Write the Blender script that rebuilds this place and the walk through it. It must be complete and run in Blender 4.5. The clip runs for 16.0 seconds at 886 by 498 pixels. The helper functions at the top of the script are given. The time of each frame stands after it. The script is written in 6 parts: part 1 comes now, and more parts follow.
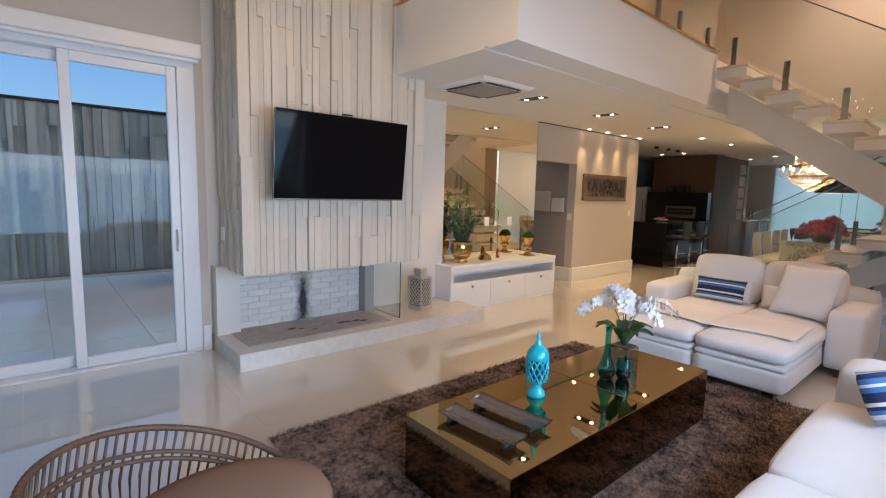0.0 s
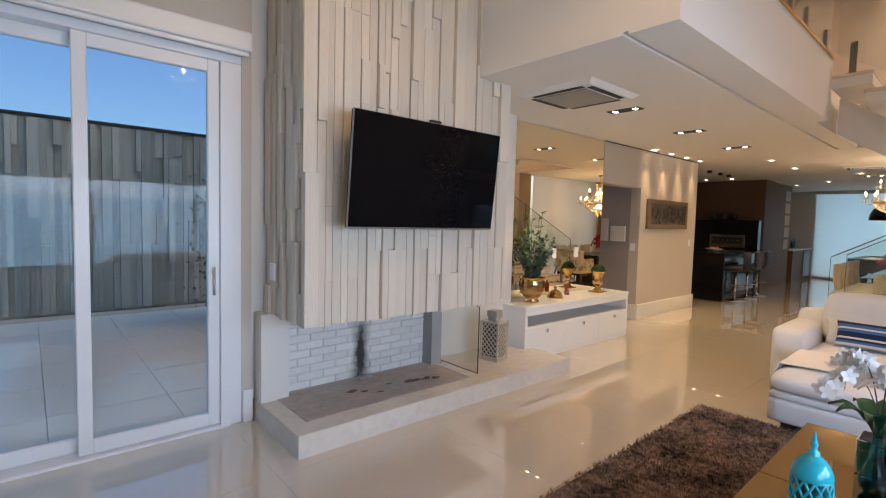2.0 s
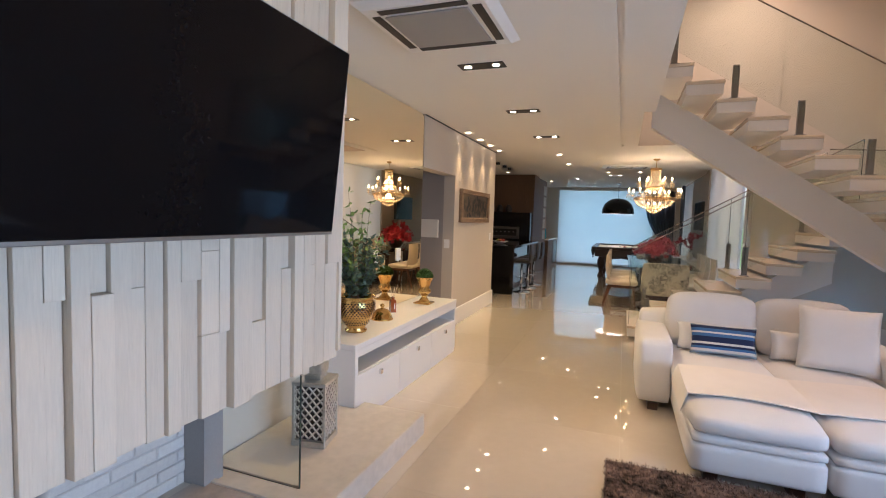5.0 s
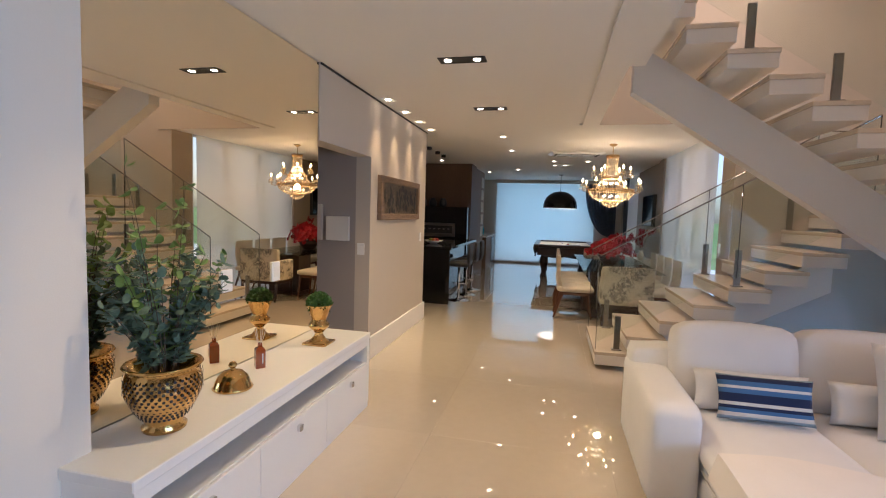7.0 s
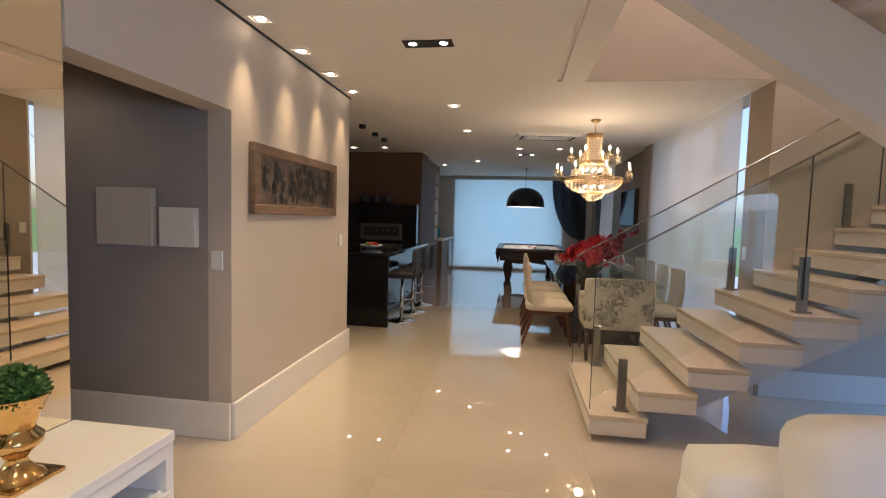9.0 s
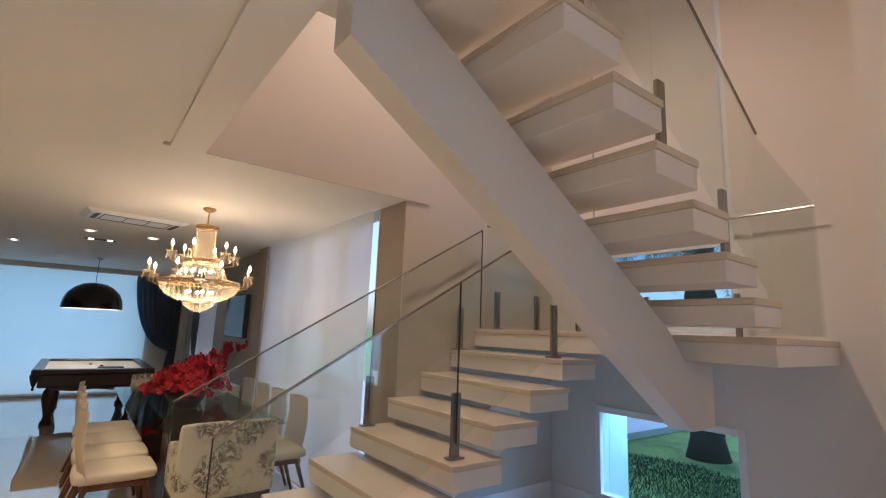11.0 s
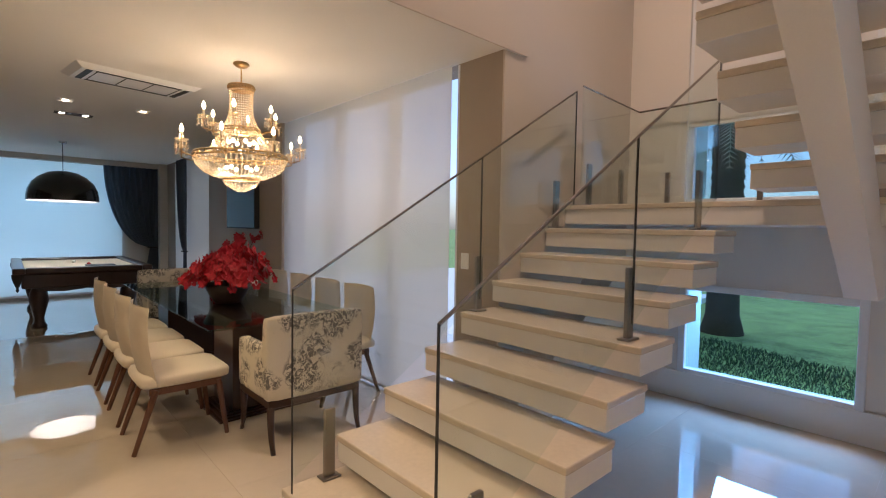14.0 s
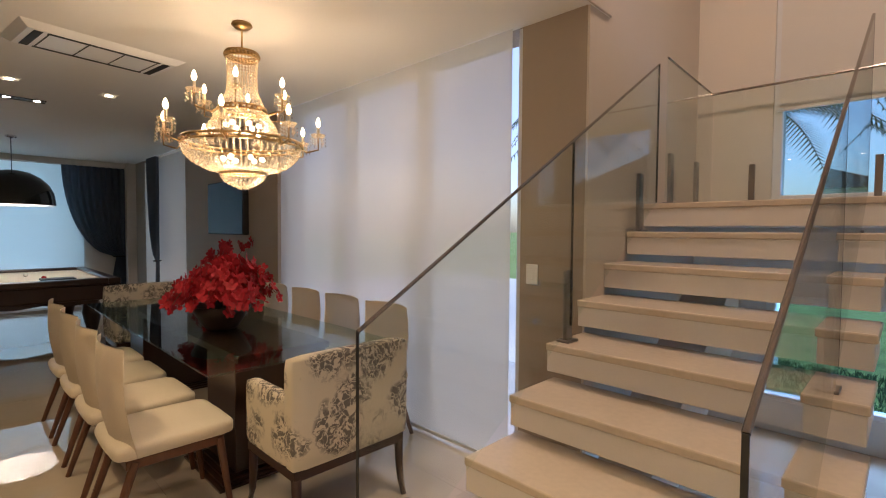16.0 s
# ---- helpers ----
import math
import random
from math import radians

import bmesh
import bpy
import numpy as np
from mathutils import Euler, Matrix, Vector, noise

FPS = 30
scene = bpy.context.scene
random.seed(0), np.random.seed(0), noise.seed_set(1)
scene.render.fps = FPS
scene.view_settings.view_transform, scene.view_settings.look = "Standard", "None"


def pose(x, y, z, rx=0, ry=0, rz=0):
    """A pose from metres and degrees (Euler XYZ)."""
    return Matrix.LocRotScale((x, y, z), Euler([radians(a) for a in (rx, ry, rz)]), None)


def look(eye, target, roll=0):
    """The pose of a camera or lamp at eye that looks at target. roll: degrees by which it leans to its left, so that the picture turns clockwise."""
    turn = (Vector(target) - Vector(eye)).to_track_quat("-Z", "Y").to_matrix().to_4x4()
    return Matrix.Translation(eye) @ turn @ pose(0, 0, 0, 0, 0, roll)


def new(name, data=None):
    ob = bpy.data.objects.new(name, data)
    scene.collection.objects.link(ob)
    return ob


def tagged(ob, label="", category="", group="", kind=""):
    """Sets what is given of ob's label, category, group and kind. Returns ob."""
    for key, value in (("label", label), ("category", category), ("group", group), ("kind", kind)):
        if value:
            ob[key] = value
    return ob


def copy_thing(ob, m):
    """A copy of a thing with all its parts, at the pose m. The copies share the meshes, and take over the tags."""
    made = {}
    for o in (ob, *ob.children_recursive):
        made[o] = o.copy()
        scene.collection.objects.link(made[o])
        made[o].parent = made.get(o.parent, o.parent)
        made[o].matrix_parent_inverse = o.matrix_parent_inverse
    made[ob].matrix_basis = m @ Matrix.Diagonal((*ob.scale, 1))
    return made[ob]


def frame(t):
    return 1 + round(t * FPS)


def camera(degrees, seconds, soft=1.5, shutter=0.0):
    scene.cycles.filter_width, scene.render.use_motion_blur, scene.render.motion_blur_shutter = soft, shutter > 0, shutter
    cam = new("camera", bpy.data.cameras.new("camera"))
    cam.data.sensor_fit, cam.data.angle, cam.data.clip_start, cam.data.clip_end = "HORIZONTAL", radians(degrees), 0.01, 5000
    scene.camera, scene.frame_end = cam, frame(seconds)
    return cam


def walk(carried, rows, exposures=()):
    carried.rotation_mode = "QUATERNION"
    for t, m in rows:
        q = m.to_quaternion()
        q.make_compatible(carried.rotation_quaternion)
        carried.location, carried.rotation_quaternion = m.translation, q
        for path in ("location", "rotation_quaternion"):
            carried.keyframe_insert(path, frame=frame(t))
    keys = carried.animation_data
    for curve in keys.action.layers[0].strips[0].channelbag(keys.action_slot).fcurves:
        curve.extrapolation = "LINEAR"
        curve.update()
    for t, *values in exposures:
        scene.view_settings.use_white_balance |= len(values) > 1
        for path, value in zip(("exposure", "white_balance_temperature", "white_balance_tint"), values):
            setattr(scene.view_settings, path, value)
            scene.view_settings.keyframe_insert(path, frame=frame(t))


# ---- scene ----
# ---- camera ----
cam = camera(85.6, 16.0, soft=1.1)
PATH = [
    (0, (0.72, 0.879, 1.547), (2.017, 2.383, 1.31), 1.5),
    (0.5, (0.697, 1.152, 1.552), (1.993, 2.666, 1.387), 1.5),
    (1, (0.753, 1.5, 1.507), (2.046, 3.021, 1.382), 1.5),
    (1.5, (0.752, 1.837, 1.492), (2.039, 3.363, 1.372), 1.5),
    (2, (0.727, 2.13, 1.518), (2.036, 3.637, 1.396), 1.5),
    (2.5, (0.817, 2.446, 1.491), (2.223, 3.863, 1.366), 1.5),
    (3, (0.925, 2.744, 1.485), (2.486, 3.987, 1.36), 1.7),
    (3.5, (0.966, 3.04, 1.548), (2.653, 4.107, 1.424), 1.7),
    (4, (1.173, 3.257, 1.528), (2.899, 4.259, 1.398), 1.5),
    (4.5, (1.502, 3.446, 1.525), (3.292, 4.327, 1.393), 1.7),
    (5, (1.817, 3.638, 1.538), (3.685, 4.339, 1.402), 1.9),
    (5.2, (1.962, 3.69, 1.535), (3.856, 4.316, 1.399), 2.0),
    (7.3, (3.755, 4.021, 1.559), (5.701, 4.458, 1.412), 1.7),
    (7.5, (3.977, 4.011, 1.518), (5.923, 4.455, 1.381), 1.5),
    (8, (4.361, 4.075, 1.504), (6.31, 4.504, 1.369), 1.6),
    (8.5, (4.811, 4.05, 1.474), (6.771, 4.425, 1.339), 1.5),
    (9, (5.265, 4.07, 1.472), (7.24, 4.361, 1.341), 1.6),
    (9.5, (5.649, 4.014, 1.573), (7.64, 4.143, 1.438), 1.6),
    (10, (6.035, 3.94, 1.631), (7.973, 3.445, 1.597), 2.4),
    (10.2, (6.16, 3.946, 1.642), (8.015, 3.204, 1.726), 2.6),
    (12.3, (6.595, 4.234, 1.567), (8.056, 2.93, 1.973), 1.8),
    (12.5, (6.675, 4.269, 1.547), (8.143, 2.958, 1.9), 1.6),
    (13, (6.937, 4.306, 1.464), (8.431, 2.979, 1.55), 1.2),
    (13.5, (7.228, 4.378, 1.468), (8.713, 3.039, 1.428), 1.1),
    (14, (7.512, 4.497, 1.466), (8.987, 3.149, 1.378), 1.0),
    (14.5, (7.735, 4.521, 1.474), (9.221, 3.186, 1.383), 0.6),
    (15, (8.029, 4.504, 1.529), (9.501, 3.156, 1.401), 0.1),
    (15.5, (8.243, 4.421, 1.492), (9.716, 3.072, 1.387), 0.0),
    (16, (8.429, 4.363, 1.478), (9.83, 2.938, 1.401), 0.4),
]
walk(cam, [(t, look(eye, target, roll)) for t, eye, target, roll in PATH], [(0, 0.08, 5980, 20), (3, 0.04, 6080, 20), (5, 0.18, 5620, 20), (8, -0.02, 5400, 20), (10, 0.06, 5400, 20), (12.5, 0.05, 5180, 20), (14, 0.03, 5400, 20), (16, -0.02, 5700, 20)])

# ---- world, sky and large lights ----
world = bpy.data.worlds.new("world")
scene.world = world
world.use_nodes = True
wn = world.node_tree.nodes
sky = wn.new("ShaderNodeTexSky")
sky.sky_type = "NISHITA"
sky.sun_disc = False
sky.sun_elevation, sky.sun_rotation = radians(66), radians(150)
wn["Background"].inputs[1].default_value = 0.20
sky.ozone_density, sky.dust_density = 2.5, 2.0
world.node_tree.links.new(sky.outputs[0], wn["Background"].inputs[0])


sun_data = bpy.data.lights.new("sun", "SUN")
sun_data.energy, sun_data.angle, sun_data.color = 1.2, radians(30), (1.0, 0.97, 0.93)
new("sun", sun_data).rotation_euler = (radians(24), 0, radians(30))


def area(name, m, w, h, power, color):
    d = bpy.data.lights.new(name, "AREA")
    d.shape, d.size, d.size_y, d.energy, d.color = "RECTANGLE", w, h, power, color
    ob = new(name, d)
    ob.matrix_world = m
    return ob


def spot(x, y, z, power, angle=70, color=(1.0, 0.70, 0.32), blend=0.6, radius=0.03):
    d = bpy.data.lights.new("spot_light", "SPOT")
    d.energy, d.spot_size, d.spot_blend, d.color, d.shadow_soft_size = power, radians(angle), blend, color, radius
    ob = new("spot_light", d)
    ob.location = (x, y, z)
    return ob


def bulb(x, y, z, power, radius=0.1, color=(1.0, 0.72, 0.40)):
    d = bpy.data.lights.new("bulb_light", "POINT")
    d.energy, d.color, d.shadow_soft_size = power, color, radius
    ob = new("bulb_light", d)
    ob.location = (x, y, z)
    return ob


DAY = (0.50, 0.75, 1.0)
# daylight through the openings: far blind, terrace doors, living room windows, stair window
area("daylight_far", pose(19.9, 4.3, 1.4, 0, 90, 0), 2.7, 3.0, 135, (0.36, 0.70, 1.0))
area("daylight_terrace", pose(0.0, 5.95, 1.3, -90, 0, 0), 3.8, 2.5, 10, DAY)
area("daylight_living", pose(2.2, -0.25, 1.3, 60, 0, 0), 4.4, 1.6, 160, (0.68, 0.85, 1.0)).data.spread = radians(150)
area("daylight_stair", pose(8.57, -0.75, 1.33, 48, 0, 0), 1.2, 0.66, 68, (0.34, 0.62, 1.0))
# unseen warm lamps added to light the gallery, stairwell, living room and hall
bulb(5.6, 6.2, 5.0, 270, 0.2, (1.0, 0.50, 0.17))
spot(8.6, 2.2, 5.55, 290, 140, (1.0, 0.70, 0.44), 1.0, 0.1)
spot(4.9, 0.9, 5.55, 130, 125, (1.0, 0.48, 0.15), 1.0, 0.1)
spot(7.5, 7.0, 2.66, 9, 120)

# ---- helpers for meshes and materials ----
def mat(name, color, rough=0.5, metal=0.0, vary=0.08, scale=3.0, fine=60.0, bump=0.0, stretch=(1, 1, 1), spec=0.5,
        coat=0.0, coat_rough=0.05, sheen=0.0, rand=0.0, rough_vary=0.0, emit=None, power=0.0):
    """A procedural surface: two scales of noise in colour, fine relief, and variation from piece to piece."""
    m = bpy.data.materials.new(name)
    m.use_nodes = True
    nt = m.node_tree
    n, l = nt.nodes, nt.links
    b = n["Principled BSDF"]
    b.inputs["Roughness"].default_value = rough
    b.inputs["Metallic"].default_value = metal
    b.inputs["Specular IOR Level"].default_value = spec
    b.inputs["Coat Weight"].default_value = coat
    b.inputs["Coat Roughness"].default_value = coat_rough
    b.inputs["Sheen Weight"].default_value = sheen
    tc = n.new("ShaderNodeTexCoord")
    mp = n.new("ShaderNodeMapping")
    mp.inputs["Scale"].default_value = stretch
    l.new(tc.outputs["Object"], mp.inputs[0])
    n1 = n.new("ShaderNodeTexNoise")
    n1.inputs["Scale"].default_value, n1.inputs["Detail"].default_value = scale, 5
    n2 = n.new("ShaderNodeTexNoise")
    n2.inputs["Scale"].default_value, n2.inputs["Detail"].default_value = fine, 4
    l.new(mp.outputs[0], n1.inputs["Vector"])
    l.new(mp.outputs[0], n2.inputs["Vector"])
    add = n.new("ShaderNodeMath")
    add.operation = "ADD"
    l.new(n1.outputs["Fac"], add.inputs[0])
    l.new(n2.outputs["Fac"], add.inputs[1])
    last = add
    if rand:
        oi = n.new("ShaderNodeObjectInfo")
        mul = n.new("ShaderNodeMath")
        mul.operation = "MULTIPLY_ADD"
        l.new(oi.outputs["Random"], mul.inputs[0])
        mul.inputs[1].default_value = rand / max(vary, 1e-3)
        l.new(add.outputs[0], mul.inputs[2])
        off = n.new("ShaderNodeMath")
        off.operation = "SUBTRACT"
        l.new(mul.outputs[0], off.inputs[0])
        off.inputs[1].default_value = 0.5 * rand / max(vary, 1e-3)
        last = off
    mr = n.new("ShaderNodeMapRange")
    mr.inputs["From Min"].default_value, mr.inputs["From Max"].default_value = 0.5, 1.5
    mr.inputs["To Min"].default_value, mr.inputs["To Max"].default_value = 1 - vary, 1 + vary
    mr.clamp = False
    l.new(last.outputs[0], mr.inputs["Value"])
    vm = n.new("ShaderNodeVectorMath")
    vm.operation = "SCALE"
    vm.inputs[0].default_value = color
    l.new(mr.outputs[0], vm.inputs["Scale"])
    l.new(vm.outputs[0], b.inputs["Base Color"])
    if rough_vary:
        rr = n.new("ShaderNodeMapRange")
        rr.inputs["From Min"].default_value, rr.inputs["From Max"].default_value = 0.3, 0.7
        rr.inputs["To Min"].default_value, rr.inputs["To Max"].default_value = max(0, rough - rough_vary), rough + rough_vary
        l.new(n1.outputs["Fac"], rr.inputs["Value"])
        l.new(rr.outputs[0], b.inputs["Roughness"])
    if bump:
        bp = n.new("ShaderNodeBump")
        bp.inputs["Strength"].default_value, bp.inputs["Distance"].default_value = min(1, bump), 0.01
        l.new(n2.outputs["Fac"], bp.inputs["Height"])
        l.new(bp.outputs[0], b.inputs["Normal"])
    if emit:
        b.inputs["Emission Color"].default_value = (*emit, 1)
        b.inputs["Emission Strength"].default_value = power
    return m


def clear_glass(name, tint=(0.97, 0.99, 0.98), ior=1.5):
    """Thin clear pane: lets light straight through, with gloss that grows at a slant."""
    m = bpy.data.materials.new(name)
    m.use_nodes = True
    n, l = m.node_tree.nodes, m.node_tree.links
    n.remove(n["Principled BSDF"])
    tr, gl, mx = n.new("ShaderNodeBsdfTransparent"), n.new("ShaderNodeBsdfGlossy"), n.new("ShaderNodeMixShader")
    lw, pw, ma = n.new("ShaderNodeLayerWeight"), n.new("ShaderNodeMath"), n.new("ShaderNodeMath")
    tr.inputs[0].default_value = (*tint, 1)
    gl.inputs["Roughness"].default_value = 0.0
    lw.inputs[0].default_value = 0.5
    pw.operation, ma.operation = "POWER", "MULTIPLY_ADD"
    pw.inputs[1].default_value = 5.0
    f0 = ((ior - 1) / (ior + 1)) ** 2
    ma.inputs[1].default_value, ma.inputs[2].default_value = 1 - f0, f0
    l.new(lw.outputs["Facing"], pw.inputs[0])
    l.new(pw.outputs[0], ma.inputs[0])
    l.new(ma.outputs[0], mx.inputs[0])
    l.new(tr.outputs[0], mx.inputs[1])
    l.new(gl.outputs[0], mx.inputs[2])
    l.new(mx.outputs[0], n["Material Output"].inputs[0])
    return m


def fabric_blind(name, color, through_part=0.5):
    """Woven roller blind or sheer curtain: part of the light behind it comes through."""
    m = mat(name, color, 0.8, vary=0.04, scale=1.2, fine=400, bump=0.1)
    n, l = m.node_tree.nodes, m.node_tree.links
    b = n["Principled BSDF"]
    tl, mx = n.new("ShaderNodeBsdfTranslucent"), n.new("ShaderNodeMixShader")
    l.new(b.inputs["Base Color"].links[0].from_socket, tl.inputs[0])
    mx.inputs[0].default_value = through_part
    l.new(b.outputs[0], mx.inputs[1])
    l.new(tl.outputs[0], mx.inputs[2])
    l.new(mx.outputs[0], n["Material Output"].inputs[0])
    return m


def mesh_of(name, bm, material, smooth=False):
    me = bpy.data.meshes.new(name)
    if smooth:
        for f in bm.faces:
            f.smooth = True
    bm.to_mesh(me)
    bm.free()
    if material:
        me.materials.append(material)
    return me


def part(name, bm, material, parent=None, label="", smooth=False):
    """One bmesh as one mesh object, under a thing or a part if one is given."""
    ob = new(name, mesh_of(name, bm, material, smooth))
    if parent:
        ob.parent = parent
    if label:
        ob["label"] = label
    return ob


def thing(name, x, y, z, rz, label, category, group=""):
    ob = new(name)
    ob.matrix_world = pose(x, y, z, 0, 0, rz)
    ob.empty_display_size = 0.1
    return tagged(ob, label, category, group)


def box(bm, x0, x1, y0, y1, z0, z1, bevel=0.0, seg=1):
    """A block between the given bounds, its edges rounded by bevel."""
    made = bmesh.ops.create_cube(bm, size=1.0, matrix=Matrix.Translation(((x0 + x1) / 2, (y0 + y1) / 2, (z0 + z1) / 2)) @ Matrix.Diagonal((abs(x1 - x0), abs(y1 - y0), abs(z1 - z0), 1)))
    if bevel:
        edges = list({e for v in made["verts"] for e in v.link_edges})
        bmesh.ops.bevel(bm, geom=edges, offset=bevel, segments=seg, affect="EDGES", profile=0.5)
    return bm


def block(x0, x1, y0, y1, z0, z1, bevel=0.0, seg=1):
    return box(bmesh.new(), x0, x1, y0, y1, z0, z1, bevel, seg)


def rod(bm, a, b, r0, r1=None, seg=12):
    """A round bar from a to b."""
    a, b = Vector(a), Vector(b)
    q = (b - a).to_track_quat("Z", "Y").to_matrix().to_4x4()
    bmesh.ops.create_cone(bm, cap_ends=True, segments=seg, radius1=r0, radius2=r0 if r1 is None else r1, depth=(b - a).length, matrix=Matrix.Translation((a + b) / 2) @ q)
    return bm


def lathe(bm, profile, seg=32, at=(0, 0, 0)):
    """A turned body: profile is a run of (radius, height)."""
    rings = []
    for r, z in profile:
        rings.append([bm.verts.new((at[0] + r * math.cos(2 * math.pi * i / seg), at[1] + r * math.sin(2 * math.pi * i / seg), at[2] + z)) for i in range(seg)] if r > 1e-5 else [bm.verts.new((at[0], at[1], at[2] + z))])
    for p, q in zip(rings, rings[1:]):
        for i in range(seg):
            j = (i + 1) % seg
            if len(p) > 1 and len(q) > 1:
                bm.faces.new((p[i], p[j], q[j], q[i]))
            elif len(q) > 1:
                bm.faces.new((p[0], q[j], q[i]))
            elif len(p) > 1:
                bm.faces.new((p[i], p[j], q[0]))
    return bm


def tube(bm, points, r, seg=8, r_end=None):
    """A bent round bar through points."""
    pts = [Vector(p) for p in points]
    rings = []
    for k, p in enumerate(pts):
        d = (pts[min(k + 1, len(pts) - 1)] - pts[max(k - 1, 0)]).normalized()
        side = d.cross(Vector((0, 0, 1)) if abs(d.z) < 0.95 else Vector((0, 1, 0))).normalized()
        up = side.cross(d)
        rad = r if r_end is None else r + (r_end - r) * k / (len(pts) - 1)
        rings.append([bm.verts.new(p + rad * (math.cos(a) * side + math.sin(a) * up)) for a in (2 * math.pi * i / seg for i in range(seg))])
    for p, q in zip(rings, rings[1:]):
        for i in range(seg):
            bm.faces.new((p[i], p[(i + 1) % seg], q[(i + 1) % seg], q[i]))
    bm.faces.new(rings[0][::-1])
    bm.faces.new(rings[-1])
    return bm


def prism(bm, outline, axis, lo, hi):
    """An outline of two coordinates drawn out along an axis (x: outline is y, z; y: x, z; z: x, y)."""
    put3 = {"x": lambda p, v: (v, p[0], p[1]), "y": lambda p, v: (p[0], v, p[1]), "z": lambda p, v: (p[0], p[1], v)}[axis]
    a = [bm.verts.new(put3(p, lo)) for p in outline]
    b = [bm.verts.new(put3(p, hi)) for p in outline]
    k = len(outline)
    bm.faces.new(a)
    bm.faces.new(b[::-1])
    for i in range(k):
        bm.faces.new((a[i], b[i], b[(i + 1) % k], a[(i + 1) % k]))
    bmesh.ops.recalc_face_normals(bm, faces=bm.faces)
    return bm


def puff(bm, x0, x1, y0, y1, z0, z1, r=0.06, seg=3, bulge=0.0):
    """A soft upholstered block: rounded edges and swollen faces."""
    made = bmesh.ops.create_cube(bm, size=1.0)
    vs = made["verts"]
    w, d, h = abs(x1 - x0), abs(y1 - y0), abs(z1 - z0)
    bmesh.ops.subdivide_edges(bm, edges=list({e for v in vs for e in v.link_edges}), cuts=8, use_grid_fill=True)
    half = Vector((w / 2, d / 2, h / 2))
    for v in bm.verts:
        if v.tag:
            continue
        p = Vector((v.co.x * w, v.co.y * d, v.co.z * h))
        u = [v.co.x * 2, v.co.y * 2, v.co.z * 2]
        inner = Vector([max(-half[i] + r, min(half[i] - r, p[i])) for i in range(3)])
        off = p - inner
        if off.length > 1e-6:
            p = inner + off.normalized() * r
        for i in range(3):
            j, k = (i + 1) % 3, (i + 2) % 3
            if abs(u[i]) > 0.99:
                p[i] += math.copysign(bulge * (1 - u[j] ** 2) * (1 - u[k] ** 2), u[i])
        v.co = p + Vector(((x0 + x1) / 2, (y0 + y1) / 2, (z0 + z1) / 2))
        v.tag = True
    return bm


# ---- materials ----
M_WALL = mat("wall_paint", (0.74, 0.70, 0.64), 0.6, vary=0.03, scale=1.2, fine=180, bump=0.06)
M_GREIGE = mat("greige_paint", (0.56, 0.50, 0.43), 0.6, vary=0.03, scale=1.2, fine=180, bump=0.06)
M_TAUPE = mat("taupe_paint", (0.33, 0.27, 0.21), 0.6, vary=0.05, scale=1.5, fine=180, bump=0.06)
M_HALL = mat("hall_paint", (0.33, 0.295, 0.275), 0.6, vary=0.04, scale=1.5, fine=180, bump=0.06)
M_CEIL = mat("ceiling_paint", (0.80, 0.78, 0.74), 0.7, vary=0.02, scale=0.8, fine=200, bump=0.04)
M_WHITE = mat("white_lacquer", (0.82, 0.82, 0.81), 0.28, vary=0.02, scale=2, fine=90)
M_TRIM = mat("white_trim", (0.80, 0.78, 0.75), 0.35, vary=0.02, scale=2, fine=90)
M_ALU = mat("white_aluminium", (0.78, 0.79, 0.80), 0.35, vary=0.03, scale=2, fine=90)
M_TILE = mat("porcelain_tile", (0.62, 0.545, 0.445), 0.012, vary=0.04, scale=1.4, fine=14, rand=0.02, spec=0.7, coat=1.0, coat_rough=0.0)
M_GROUT = mat("grout", (0.54, 0.48, 0.40), 0.7, vary=0.1, fine=200)
M_MARBLE = mat("beige_marble", (0.66, 0.60, 0.52), 0.12, vary=0.14, scale=2.2, fine=18, rough_vary=0.04)
M_FIREBED = mat("fire_bed_stone", (0.43, 0.37, 0.32), 0.5, vary=0.26, scale=4, fine=22, bump=0.12)
M_PLANK = mat("bleached_plank", (0.66, 0.585, 0.48), 0.7, vary=0.11, scale=2.2, fine=30, bump=0.22, stretch=(5, 5, 0.35), rand=0.07)
M_BACKING = mat("plank_backing", (0.16, 0.13, 0.10), 0.8, vary=0.1)
M_BRICK = mat("whitewashed_brick", (0.70, 0.67, 0.62), 0.7, vary=0.12, scale=8, fine=60, bump=0.3, rand=0.07)
M_BRICK_SOOT = mat("hearth_brick", (0.72, 0.70, 0.66), 0.7, vary=0.10, scale=8, fine=60, bump=0.3, rand=0.07)
M_MORTAR = mat("grey_mortar", (0.64, 0.62, 0.59), 0.9, vary=0.15, fine=90, bump=0.3)
M_GLASS = clear_glass("clear_glass", (0.955, 0.98, 0.965))
M_PANE = clear_glass("window_glass", (0.70, 0.82, 0.87), 1.30)
M_MIRROR = mat("bronze_mirror", (0.93, 0.84, 0.66), 0.0, 1.0, vary=0.005, scale=0.5, fine=2)
M_BLIND = fabric_blind("white_roller_blind", (0.82, 0.80, 0.75), 0.38)
M_SHEER = fabric_blind("see_through_blind", (0.84, 0.82, 0.77), 0.50)
sn, sl = M_SHEER.node_tree.nodes, M_SHEER.node_tree.links
weave, open_part = sn.new("ShaderNodeMixShader"), sn.new("ShaderNodeBsdfTransparent")
weave.inputs[0].default_value = 0.30
sl.new(sn["Material Output"].inputs[0].links[0].from_socket, weave.inputs[1])
sl.new(open_part.outputs[0], weave.inputs[2])
